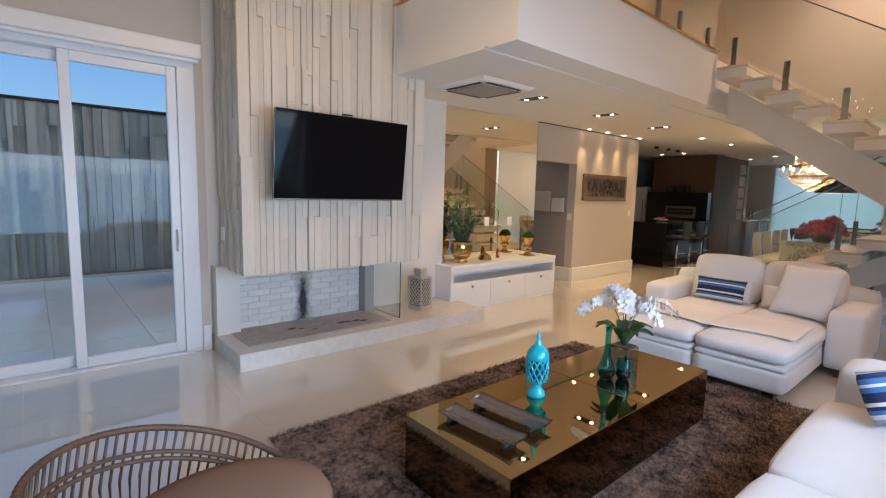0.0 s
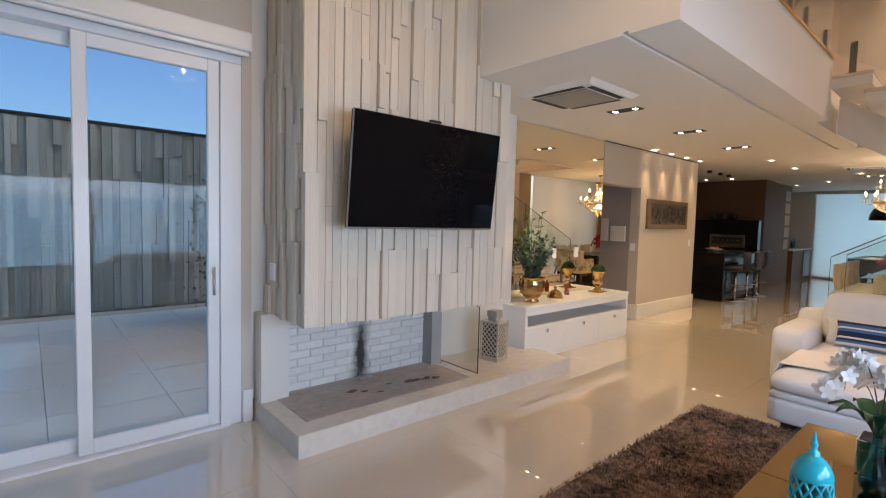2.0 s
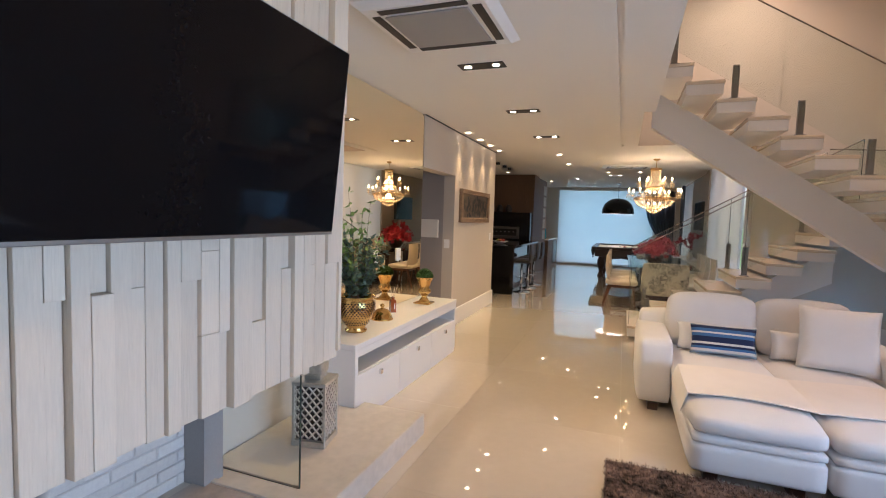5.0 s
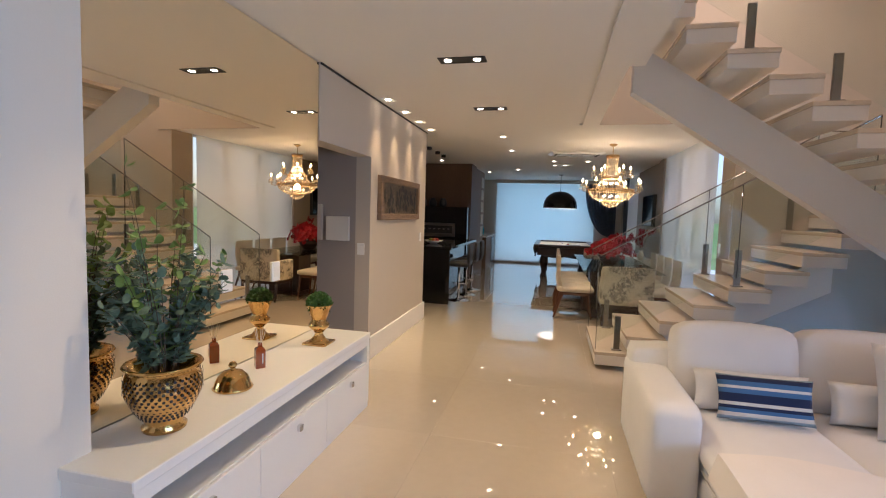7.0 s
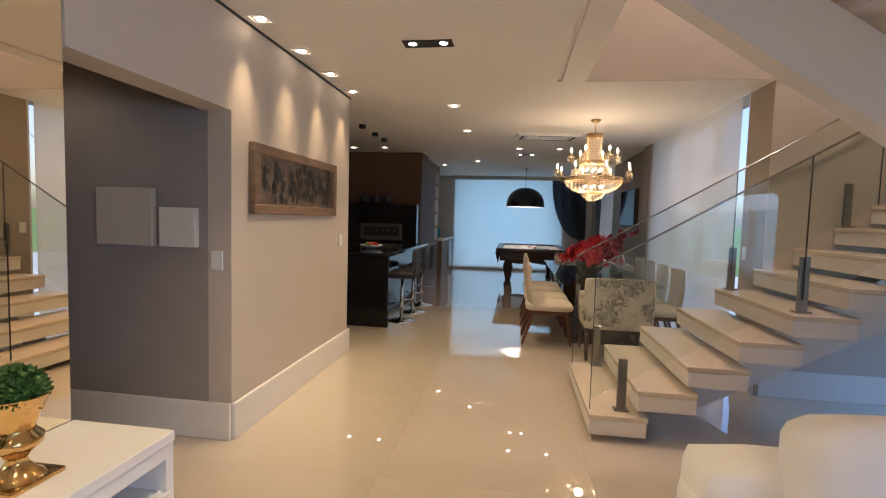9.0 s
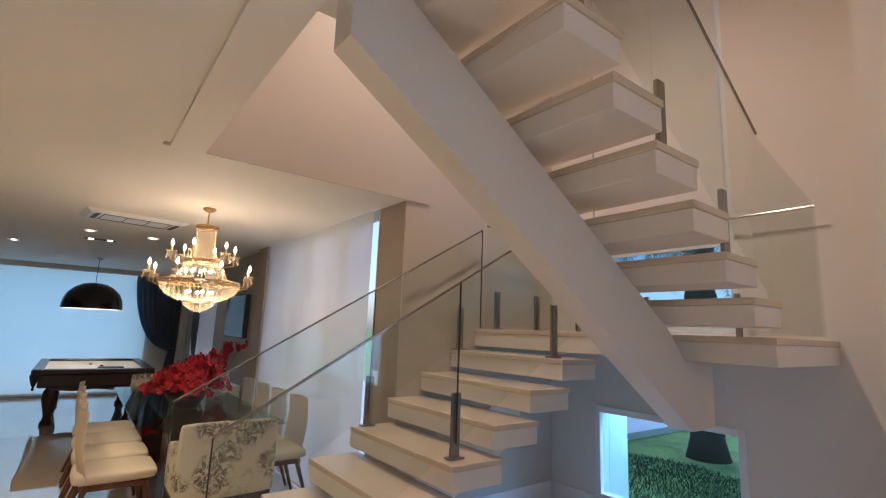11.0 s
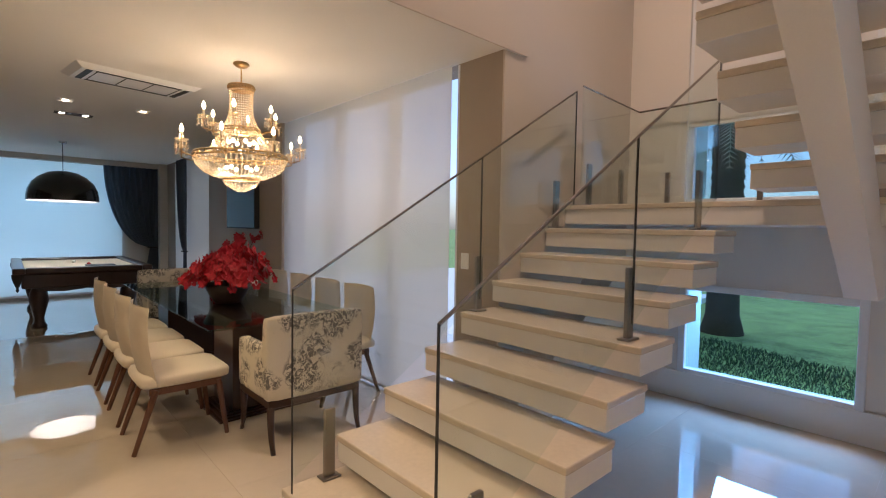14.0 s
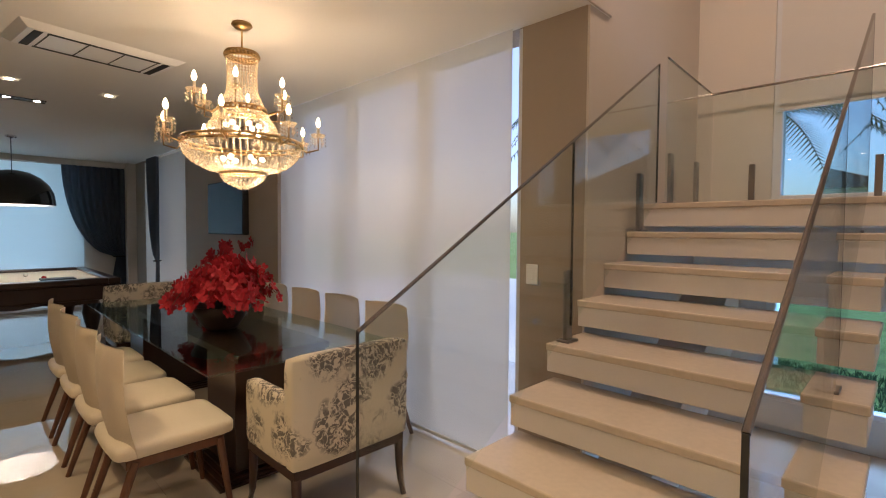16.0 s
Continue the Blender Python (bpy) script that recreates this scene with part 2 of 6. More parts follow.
sl.new(weave.outputs[0], sn["Material Output"].inputs[0])
M_DENSE = fabric_blind("dense_white_blind", (0.78, 0.76, 0.72), 0.12)
M_RAIL = mat("dull_rail_steel", (0.30, 0.27, 0.25), 0.22, 1.0, vary=0.05, fine=120)
M_STEEL = mat("brushed_steel", (0.27, 0.25, 0.23), 0.32, 0.9, vary=0.06, fine=120, stretch=(1, 1, 8))
M_CHROME = mat("chrome", (0.75, 0.75, 0.76), 0.08, 1.0, vary=0.01)
M_BLACK = mat("black_gloss", (0.012, 0.012, 0.013), 0.08, vary=0.2, spec=0.5)
M_SCREEN = mat("screen_glass", (0.004, 0.004, 0.005), 0.06, vary=0.2, spec=0.12)
M_MATT = mat("matt_black", (0.02, 0.02, 0.02), 0.5, vary=0.1)
M_VENEER = mat("brown_veneer", (0.10, 0.055, 0.028), 0.6, vary=0.22, scale=2, fine=40, stretch=(1, 1, 0.15))
M_DARKWOOD = mat("dark_wood", (0.038, 0.016, 0.010), 0.3, vary=0.25, scale=3, fine=40, stretch=(6, 6, 0.6), coat=0.2)
M_WALNUT = mat("walnut_leg", (0.13, 0.055, 0.03), 0.35, vary=0.25, scale=4, fine=40, stretch=(6, 6, 0.8))
M_SOFA = mat("white_upholstery", (0.80, 0.79, 0.785), 0.9, vary=0.05, scale=5, fine=320, bump=0.25, sheen=0.2)
M_CREAM = mat("cream_leather", (0.70, 0.62, 0.50), 0.5, vary=0.06, scale=5, fine=160, bump=0.12)
M_RUG = mat("brown_shag", (0.15, 0.10, 0.078), 0.95, vary=1.9, scale=5, fine=30, bump=0.5)
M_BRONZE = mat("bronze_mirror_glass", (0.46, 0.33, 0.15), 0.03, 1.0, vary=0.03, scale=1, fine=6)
# same bronze glass for the table sides, their dim reflection put into the colour
M_BRONZE_SIDE = mat("bronze_glass_dim_side", (0.17, 0.115, 0.065), 0.05, 1.0, vary=0.06, scale=1, fine=6)
M_TEAL = mat("turquoise_ceramic", (0.01, 0.40, 0.50), 0.12, vary=0.12, scale=6, fine=40, coat=0.4)
M_GOLD = mat("gold_metal", (0.66, 0.42, 0.15), 0.12, 1.0, vary=0.18, scale=14, fine=50, bump=0.12)
M_LEAF = mat("green_leaf", (0.05, 0.10, 0.03), 0.5, vary=0.3, scale=12, fine=60, rand=0.1)
M_STONE_TREAD = mat("beige_stone_tread", (0.66, 0.575, 0.46), 0.25, vary=0.08, scale=3, fine=40)
M_LAMP = mat("lit_lamp", (1, 0.9, 0.7), 0.5, vary=0.0, emit=(1.0, 0.80, 0.50), power=20)
M_FENCE = mat("grey_timber", (0.38, 0.375, 0.35), 0.8, vary=0.3, scale=2, fine=30, bump=0.4, stretch=(5, 5, 0.4), rand=0.28)
M_PAVE = mat("terrace_tile", (0.82, 0.82, 0.81), 0.35, vary=0.08, scale=1.5, fine=40, rand=0.04)
M_GRASS = mat("lawn", (0.24, 0.36, 0.10), 0.9, vary=0.75, scale=2.5, fine=18, bump=0.8)
M_BARK = mat("bark", (0.09, 0.07, 0.05), 0.9, vary=0.4, scale=8, fine=40, bump=0.6)

# ---- structure ----
def struct(name, bm, material, label="", category=""):
    return tagged(part(name, bm, material), label, category or name.split("_")[0], kind="structure")


CEIL, HIGH, RISE = 2.70, 5.60, 0.185
FLOOR = struct("floor", box(block(-3.0, 6.8, 0.0, 5.86, -0.12, -0.006), 6.8, 19.4, 0.0, 9.0, -0.12, -0.006), M_GROUT, "glossy cream porcelain tile floor", "floor")

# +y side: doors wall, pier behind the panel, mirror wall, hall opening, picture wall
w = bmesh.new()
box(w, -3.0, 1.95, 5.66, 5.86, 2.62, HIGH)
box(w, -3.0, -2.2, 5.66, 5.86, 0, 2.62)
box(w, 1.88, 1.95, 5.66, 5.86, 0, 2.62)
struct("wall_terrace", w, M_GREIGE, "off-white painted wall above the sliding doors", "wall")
w = bmesh.new()
box(w, 1.95, 4.87, 5.70, 5.86, 0, HIGH)
box(w, 4.87, 6.94, 5.86, 6.02, 0, HIGH)
struct("wall_chimney", w, M_WALL, "off-white painted wall beside the fireplace", "wall")
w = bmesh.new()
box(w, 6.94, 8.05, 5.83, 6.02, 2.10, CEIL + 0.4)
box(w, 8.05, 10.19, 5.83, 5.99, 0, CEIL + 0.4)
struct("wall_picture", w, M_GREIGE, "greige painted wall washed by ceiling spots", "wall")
for name, b in (("wall_hall_side", (8.05, 8.20, 5.99, 8.0, 0, CEIL)), ("wall_hall_near", (6.80, 6.94, 6.02, 8.0, 0, CEIL)), ("wall_hall_end", (6.80, 8.20, 8.0, 8.15, 0, CEIL))):
    struct(name, block(*b), M_HALL, "dark taupe painted hall wall", "wall")
w = bmesh.new()
box(w, 8.20, 19.4, 8.6, 8.8, 0, CEIL)
box(w, 8.20, 8.35, 6.0, 8.6, 0, CEIL)
struct("wall_kitchen", w, M_WALL, "off-white painted kitchen wall", "wall")
# far wall with the large window
w = bmesh.new()
box(w, 19.3, 19.5, 5.80, 8.8, 0, CEIL)
box(w, 19.3, 19.5, 1.7, 2.75, 0, CEIL)
box(w, 19.3, 19.5, 2.75, 5.80, 2.66, CEIL + 0.3)
box(w, 19.3, 19.5, 2.75, 5.80, 0, 0.05)
struct("wall_far", w, M_GREIGE, "greige painted wall round the games room window", "wall")
# dining wall with window openings
for b in (
    (9.72, 10.14, 1.72, 1.95, 0, CEIL),
    (13.12, 16.2, 1.72, 1.95, 0, CEIL),
    (18.4, 19.3, 1.72, 1.95, 0, CEIL),
    (10.14, 19.3, 1.72, 1.95, CEIL, CEIL + 0.3),
):
    struct("wall_dining", block(*b), M_TAUPE, "taupe painted wall beside the dining window", "wall")
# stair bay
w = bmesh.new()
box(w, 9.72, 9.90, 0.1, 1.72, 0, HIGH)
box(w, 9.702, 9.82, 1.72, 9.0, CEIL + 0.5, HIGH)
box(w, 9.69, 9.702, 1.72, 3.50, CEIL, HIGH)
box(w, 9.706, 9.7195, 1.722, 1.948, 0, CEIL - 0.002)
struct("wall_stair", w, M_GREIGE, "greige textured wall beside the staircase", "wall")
for b in (
    (9.20, 9.90, -0.1, 0.1, 0, HIGH),
    (6.2, 7.94, -0.1, 0.1, 0, HIGH),
    (7.94, 9.20, -0.1, 0.1, 0, 0.22),
    (7.94, 9.20, -0.1, 0.1, 1.02, 1.70),
    (7.94, 9.20, -0.1, 0.1, 5.20, HIGH),
    (-3.0, 0.0, -0.1, 0.1, 0, HIGH),
    (4.45, 6.2, -0.1, 0.1, 0, HIGH),
    (0.0, 4.45, -0.1, 0.1, 2.4, HIGH),
):
    struct("wall_garden", block(*b), M_WALL, "off-white painted wall with garden windows", "wall")
struct("wall_reveal", block(9.20, 9.55, -0.40, -0.105, -0.1, 5.3), M_WALL, "white painted outer reveal beside the stair windows", "wall")
struct("wall_pilaster", block(4.5, 7.08, 0.1, 0.38, 0, HIGH), M_WALL, "off-white painted pilaster beside the stair", "wall")
struct("wall_behind", block(-3.2, -3.0, -0.1, 5.86, 0, HIGH), M_WALL, "off-white painted end wall of the living room", "wall")
# ceilings
c = bmesh.new()
box(c, 3.57, 9.70, 3.74, 5.90, CEIL, CEIL + 0.648)
box(c, 3.57, 7.33, 3.39, 3.70, CEIL, CEIL + 0.648)
box(c, 7.33, 9.70, 3.50, 3.70, CEIL, CEIL + 0.648)
box(c, 3.57, 9.70, 3.70, 3.74, CEIL + 0.02, CEIL + 0.648)
box(c, 9.70, 19.5, 1.72, 8.8, CEIL, CEIL + 0.5)
box(c, 6.8, 9.70, 5.90, 8.8, CEIL, CEIL + 0.5)
struct("ceiling", c, M_CEIL, "white plaster ceiling with recessed spots", "ceiling")
struct("ceiling_upper", block(-3.2, 9.9, -0.1, 9.0, HIGH, HIGH + 0.15), M_CEIL, "white double-height ceiling", "ceiling")
struct("wall_upper", block(3.57, 9.6, 8.8, 9.0, CEIL + 0.5, HIGH), M_WALL, "warm white wall of the upper gallery", "wall")

# ---- floor skirting, trims, window frames ----
for name, b in (("baseboard_picture", (8.05, 10.20, 5.805, 5.83, 0, 0.24)), ("baseboard_hall", (8.025, 8.05, 5.83, 8.0, 0, 0.24)),
                ("baseboard_stair", (9.695, 9.72, 0.125, 1.93, 0, 0.24)), ("baseboard_garden", (7.08, 9.70, 0.1, 0.125, 0, 0.24)),
                ("baseboard_end", (10.19, 10.215, 5.805, 5.99, 0, 0.24)), ("baseboard_pier", (9.72, 10.12, 1.95, 1.975, 0, 0.24)),
                ("baseboard_corner", (1.885, 1.955, 5.635, 5.66, 0, 0.24))):
    struct(name, block(*b, 0.004), M_TRIM, "tall white skirting board", "baseboard")
struct("shadow_gap", block(6.94, 10.19, 5.818, 5.829, 2.686, 2.699), M_MATT, "thin dark shadow gap along the ceiling", "trim")
struct("trim_gallery", block(3.55, 7.32, 3.37, 3.47, 3.348, 3.372, 0.004), M_GOLD, "thin gilded edge strip of the gallery", "trim")
struct("trim_gallery_side", block(3.55, 3.65, 3.47, 5.7, 3.348, 3.372, 0.004), M_GOLD, "thin gilded edge strip of the gallery", "trim")


def window(name, x0, x1, z0, z1, y, label, bars=(), depth=0.10, pane=True):
    """A white framed window in a wall that faces +y or -y."""
    ob = thing(name, (x0 + x1) / 2, y, z0, 0, label, "window")
    ob["kind"] = "structure"
    w2, hh, t = (x1 - x0) / 2, z1 - z0, 0.055
    f = bmesh.new()
    box(f, -w2, -w2 + t, -depth / 2, depth / 2, 0, hh, 0.004)
    box(f, w2 - t, w2, -depth / 2, depth / 2, 0, hh, 0.004)
    box(f, -w2 + t, w2 - t, -depth / 2, depth / 2, 0, t, 0.004)
    box(f, -w2 + t, w2 - t, -depth / 2, depth / 2, hh - t, hh, 0.004)
    part("window_frame", f, M_ALU, ob)
    for b in bars:
        part("mullion", block(b - x0 - w2 - 0.03, b - x0 - w2 + 0.03, -depth / 2 + 0.01, depth / 2 - 0.01, t, hh - t, 0.003), M_ALU, ob)
    if pane:
        p = part("pane", block(-w2 + t, w2 - t, -0.004, 0.004, t, hh - t), M_PANE, ob)
        p.visible_shadow = False
    return ob


window("window_stair_low", 7.94, 9.2, 0.22, 1.02, 0.07, "low garden window under the stair landing")
window("window_stair_high", 7.94, 9.2, 1.70, 5.20, 0.02, "tall window above the stair landing")
window("window_living", 0.0, 4.45, 0.02, 2.4, 0.0, "tall garden window of the living room", (1.48, 2.96))

# terrace doors: a fixed frame and two sliding leaves
d = thing("door_terrace", -0.2, 5.76, 0, 0, "white aluminium sliding terrace doors with clear panes", "door")
d["kind"] = "structure"
f = bmesh.new()
box(f, -2.0, 2.08, -0.10, 0.10, 2.56, 2.62, 0.004)
box(f, 1.94, 2.08, -0.10, 0.10, 0, 2.56, 0.004)
box(f, -2.0, -1.94, -0.10, 0.10, 0, 2.56, 0.004)
box(f, -2.0, 2.0, -0.12, 0.10, -0.004, 0.018, 0.003)
part("outer_frame", f, M_ALU, d)
for k, (a, b, yy) in enumerate(((1.13, 1.94, -0.05), (-0.35, 1.21, 0.03), (-1.94, -0.28, -0.05))):
    leaf = bmesh.new()
    box(leaf, a, a + 0.075, yy - 0.025, yy + 0.025, 0.02, 2.56, 0.005)
    box(leaf, b - 0.075, b, yy - 0.025, yy + 0.025, 0.02, 2.56, 0.005)
    box(leaf, a + 0.075, b - 0.075, yy - 0.025, yy + 0.025, 0.02, 0.11, 0.005)
    box(leaf, a + 0.075, b - 0.075, yy - 0.025, yy + 0.025, 2.48, 2.56, 0.005)
    lf = part("sliding_leaf", leaf, M_ALU, d)
    p = part("pane", block(a + 0.075, b - 0.075, yy - 0.004, yy + 0.004, 0.11, 2.48), M_PANE, lf)
    p.visible_shadow = False
    if k == 0:
        part("handle", block(b - 0.05, b - 0.03, yy - 0.045, yy - 0.025, 0.95, 1.15, 0.004), M_CHROME, lf, "slim metal pull handle")
sb = thing("blind_cassette", -0.2, 5.60, 2.63, 0, "white roller blind cassette above the terrace doors", "blind")
part("cassette", block(-2.6, 2.12, -0.06, 0.06, 0.0, 0.13, 0.015, 2), M_TRIM, sb)
part("bottom_bar", block(-2.55, 2.10, -0.035, -0.005, -0.03, 0.0, 0.006), M_ALU, sb, "grey aluminium bar")

# ---- fireplace ----
h = bmesh.new()
prism(h, [(1.97, 4.88), (4.86, 4.88), (4.86, 5.36), (4.73, 5.36), (4.73, 5.69), (1.97, 5.69)], "z", 0.0, 0.15)
bmesh.ops.bevel(h, geom=[e for e in h.edges if all(v.co.z > 0.14 for v in e.verts)], offset=0.004, segments=2, affect="EDGES")
hearth = part("hearth", h, M_MARBLE)
tagged(hearth, "long low beige marble hearth with a sooty fire bed", "fireplace")
part("fire_bed", block(2.10, 3.60, 5.05, 5.60, 0.151, 0.156), M_FIREBED, hearth, "grey stone fire bed stained with soot")
part("bed_rim", block(3.60, 3.63, 5.05, 5.62, 0.150, 0.166, 0.003), M_MARBLE, hearth)
scorch = bmesh.new()
srn = random.Random(17)
for sx, sy, ss in ((2.62, 5.36, 0.05), (2.70, 5.30, 0.035), (3.12, 5.28, 0.06), (3.20, 5.27, 0.055), (3.28, 5.25, 0.06), (3.36, 5.22, 0.045), (2.95, 5.33, 0.03), (2.80, 5.22, 0.03)):
    scorch.faces.new([scorch.verts.new((sx + ss * srn.uniform(0.5, 1.3) * math.cos(a), sy + 0.6 * ss * srn.uniform(0.5, 1.3) * math.sin(a), 0.1565)) for a in (2 * math.pi * i / 11 for i in range(11))])
part("scorch_mark", scorch, mat("scorched_stone", (0.13, 0.095, 0.085), 0.7, vary=0.5, scale=20, fine=80), hearth, "dark scorch marks")["kind"] = "stuff"
box_side = bmesh.new()
box(box_side, 1.98, 2.19, 5.54, 5.69, 0.15, 0.80)
tagged(part("firebox_cheek", box_side, M_WALL), "plain pale side wall of the firebox", "fireplace")
pier = bmesh.new()
box(pier, 3.56, 3.68, 5.52, 5.70, 0.15, 0.83)
tagged(part("firebox_pier", pier, mat("grey_plaster", (0.36, 0.35, 0.34), 0.7, vary=0.08, fine=90)), "narrow grey plaster pier of the firebox", "fireplace")
screen = thing("fire_screen", 3.74, 5.09, 0.151, 0, "frameless clear glass fire screen on the hearth", "fire screen")
g = part("side_pane", block(0.0, 0.008, 0.0, 0.55, 0.0, 0.68), M_GLASS, screen)
part("floor_track", block(-0.003, 0.011, 0.0, 0.55, 0.0, 0.006, 0.001), M_STEEL, screen)
part("pane_edge", block(-0.001, 0.009, -0.004, -0.0005, 0.0, 0.68), mat("dark_glass_edge", (0.03, 0.05, 0.045), 0.2, vary=0.1), screen, "dark green glass edge")
g.visible_shadow = False
def sooted(m):
    """A black smoke stain licking up the middle of the brick back."""
    n, l = m.node_tree.nodes, m.node_tree.links
    b = n["Principled BSDF"]
    base = b.inputs["Base Color"].links[0].from_socket
    geo, sep, no = n.new("ShaderNodeNewGeometry"), n.new("ShaderNodeSeparateXYZ"), n.new("ShaderNodeTexNoise")
    no.inputs["Scale"].default_value, no.inputs["Detail"].default_value = 14, 4
    l.new(geo.outputs["Position"], sep.inputs[0])
    l.new(geo.outputs["Position"], no.inputs["Vector"])

    def op(kind, a, c, d=None):
        x = n.new("ShaderNodeMath")
        x.operation = kind
        for i, v in enumerate((a, c, d)):
            if v is None:
                continue
            if isinstance(v, (int, float)):
                x.inputs[i].default_value = v
            else:
                l.new(v, x.inputs[i])
        return x.outputs[0]
    dx = op("ABSOLUTE", op("SUBTRACT", sep.outputs[0], 2.87), None)
    wide = op("MULTIPLY_ADD", op("ABSOLUTE", op("SUBTRACT", sep.outputs[2], 0.40), None), 0.20, 0.06)
    side = op("SUBTRACT", 1.25, op("DIVIDE", dx, wide))
    up = op("MULTIPLY_ADD", op("ABSOLUTE", op("SUBTRACT", sep.outputs[2], 0.36), None), -2.6, 1.15)
    f = op("MULTIPLY", op("MAXIMUM", side, 0.0), op("MAXIMUM", up, 0.05))
    f = op("MULTIPLY", f, op("MULTIPLY_ADD", no.outputs["Fac"], 1.6, 0.25))
    f = op("MINIMUM", f, 0.96)
    mx = n.new("ShaderNodeMix")
    mx.data_type = "RGBA"
    l.new(f, mx.inputs[0])
    l.new(base, mx.inputs[6])
    mx.inputs[7].default_value = (0.022, 0.020, 0.018, 1)
    l.new(mx.outputs[2], b.inputs["Base Color"])


sooted(M_BRICK_SOOT)
sooted(M_MORTAR)
# brick back: mortar bed and single bricks
back = part("brick_back", block(2.19, 3.56, 5.655, 5.70, 0.15, 0.84), M_MORTAR)
tagged(back, "whitewashed brick back wall of the fireplace, sooty at the middle", "fireplace")
brick_meshes = {}
rng = random.Random(4)
for row in range(11):
    x = 2.19 - (0.11 if row % 2 else 0.0)
    while x < 3.56:
        a, b = max(x, 2.192), min(x + 0.212, 3.558)
        if b - a > 0.02:
            key = round(b - a, 3)
            if key not in brick_meshes:
                brick_meshes[key] = mesh_of("brick", block(-key / 2, key / 2, -0.018, 0.018, -0.0275, 0.0275, 0.004), M_BRICK_SOOT)
            br = new("brick", brick_meshes[key])
            br.parent = back
            br.location = ((a + b) / 2, 5.664 + rng.uniform(-0.004, 0.004), 0.182 + 0.0625 * row)
        x += 0.222
ash = bmesh.new()
for k in range(70):
    rr0, an = 0.10 * rng.random() ** 0.7, rng.uniform(0, 6.28)
    sz = rng.uniform(0.006, 0.016) * (1.3 - rr0 * 6)
    bmesh.ops.create_icosphere(ash, subdivisions=1, radius=abs(sz) + 0.003, matrix=Matrix.Translation((rr0 * math.cos(an), 0.45 * rr0 * math.sin(an), 0.004 + 0.05 * max(0, 0.07 - rr0))) @ Matrix.Diagonal((1.2, 1, 0.6, 1)))
ash_ob = part("ash_heap", ash, mat("pale_ash", (0.42, 0.40, 0.38), 0.95, vary=0.4, scale=30, fine=120, bump=0.4))
ash_ob.location = (2.88, 5.58, 0.157)
tagged(ash_ob, "small heap of pale ash against the sooty bricks", "ash", kind="stuff")

# fireplace breast: backing and planks that stand proud by different amounts
PANEL = part("fireplace_breast", block(2.09, 3.93, 5.027, 5.70, 0.82, HIGH - 0.01), M_BACKING)
tagged(PANEL, "bleached timber plank fireplace breast rising through two storeys", "fireplace")
plank_meshes = {}
rng = random.Random(11)


def planks(start, stop, put, top=HIGH - 0.02, base=0.79, widths=(0.052, 0.065, 0.08, 0.095), lengths=(0.3, 0.5, 0.75, 1.0, 1.35, 1.8)):
    u = start
    while u < stop - 0.02:
        w0 = min(rng.choice(widths), stop - u)
        if stop - u - w0 < 0.03:
            w0 = stop - u
        z = base + rng.choice((-0.006, 0.0, 0.0, 0.005))
        while z < top - 0.01:
            ln = min(rng.choice(lengths), top - z)
            if top - z - ln < 0.15:
                ln = top - z
            dep = rng.choice((0.012, 0.012, 0.028, 0.028, 0.046))
            key = (round(w0, 3), round(ln, 3), dep)
            if key not in plank_meshes:
                plank_meshes[key] = mesh_of("plank", block(-key[0] / 2 + 0.0012, key[0] / 2 - 0.0012, -dep, 0.0, 0.0008, key[1] - 0.0008, 0.0015), M_PLANK)
            p = new("plank", plank_meshes[key])
            p.parent = PANEL
            p.matrix_local = put(u + w0 / 2, z)
            z += ln
        u += w0


planks(2.045, 3.945, lambda u, z: pose(u, 5.027, z))
planks(5.027, 5.66, lambda u, z: pose(2.09, u, z, 0, 0, -90), widths=(0.04, 0.055, 0.07), lengths=(0.22, 0.3, 0.42, 0.55, 0.75))
tagged(part("plank_end", block(3.93, 3.955, 5.0, 5.70, 0.82, HIGH - 0.02), M_PLANK, PANEL))
sw = thing("wall_switch", 2.032, 5.45, 1.06, -90, "white plastic socket plate on the plank breast", "switch")
part("plate", block(-0.04, 0.04, -0.015, 0.0, 0, 0.12, 0.004), M_WHITE, sw)

# television
tv = thing("television", 2.885, 4.79, 1.447, 0, "large flat black television on a wall bracket", "television")
tvm = Matrix.Rotation(radians(5.5), 4, "X")
for nm, b, m in (("housing", (-0.648, 0.648, 0.012, 0.034, 0.003, 0.738), M_MATT), ("bezel", (-0.653, 0.653, -0.004, 0.012, 0.0, 0.741), mat("steel_bezel", (0.30, 0.29, 0.28), 0.3, 0.8, vary=0.1)), ("screen", (-0.648, 0.648, -0.008, -0.002, 0.012, 0.737), M_SCREEN), ("sensor_bar", (-0.05, 0.05, 0.0, 0.02, 0.745, 0.76), M_MATT)):
    bm = block(*b, 0.003)
    bmesh.ops.transform(bm, matrix=tvm, verts=bm.verts)
    part(nm, bm, m, tv, {"bezel": "thin brushed metal bezel", "screen": "glossy black screen"}.get(nm, ""))
part("bracket", block(-0.2, 0.2, 0.02, 0.30, 0.25, 0.45), M_MATT, tv, "black wall bracket")

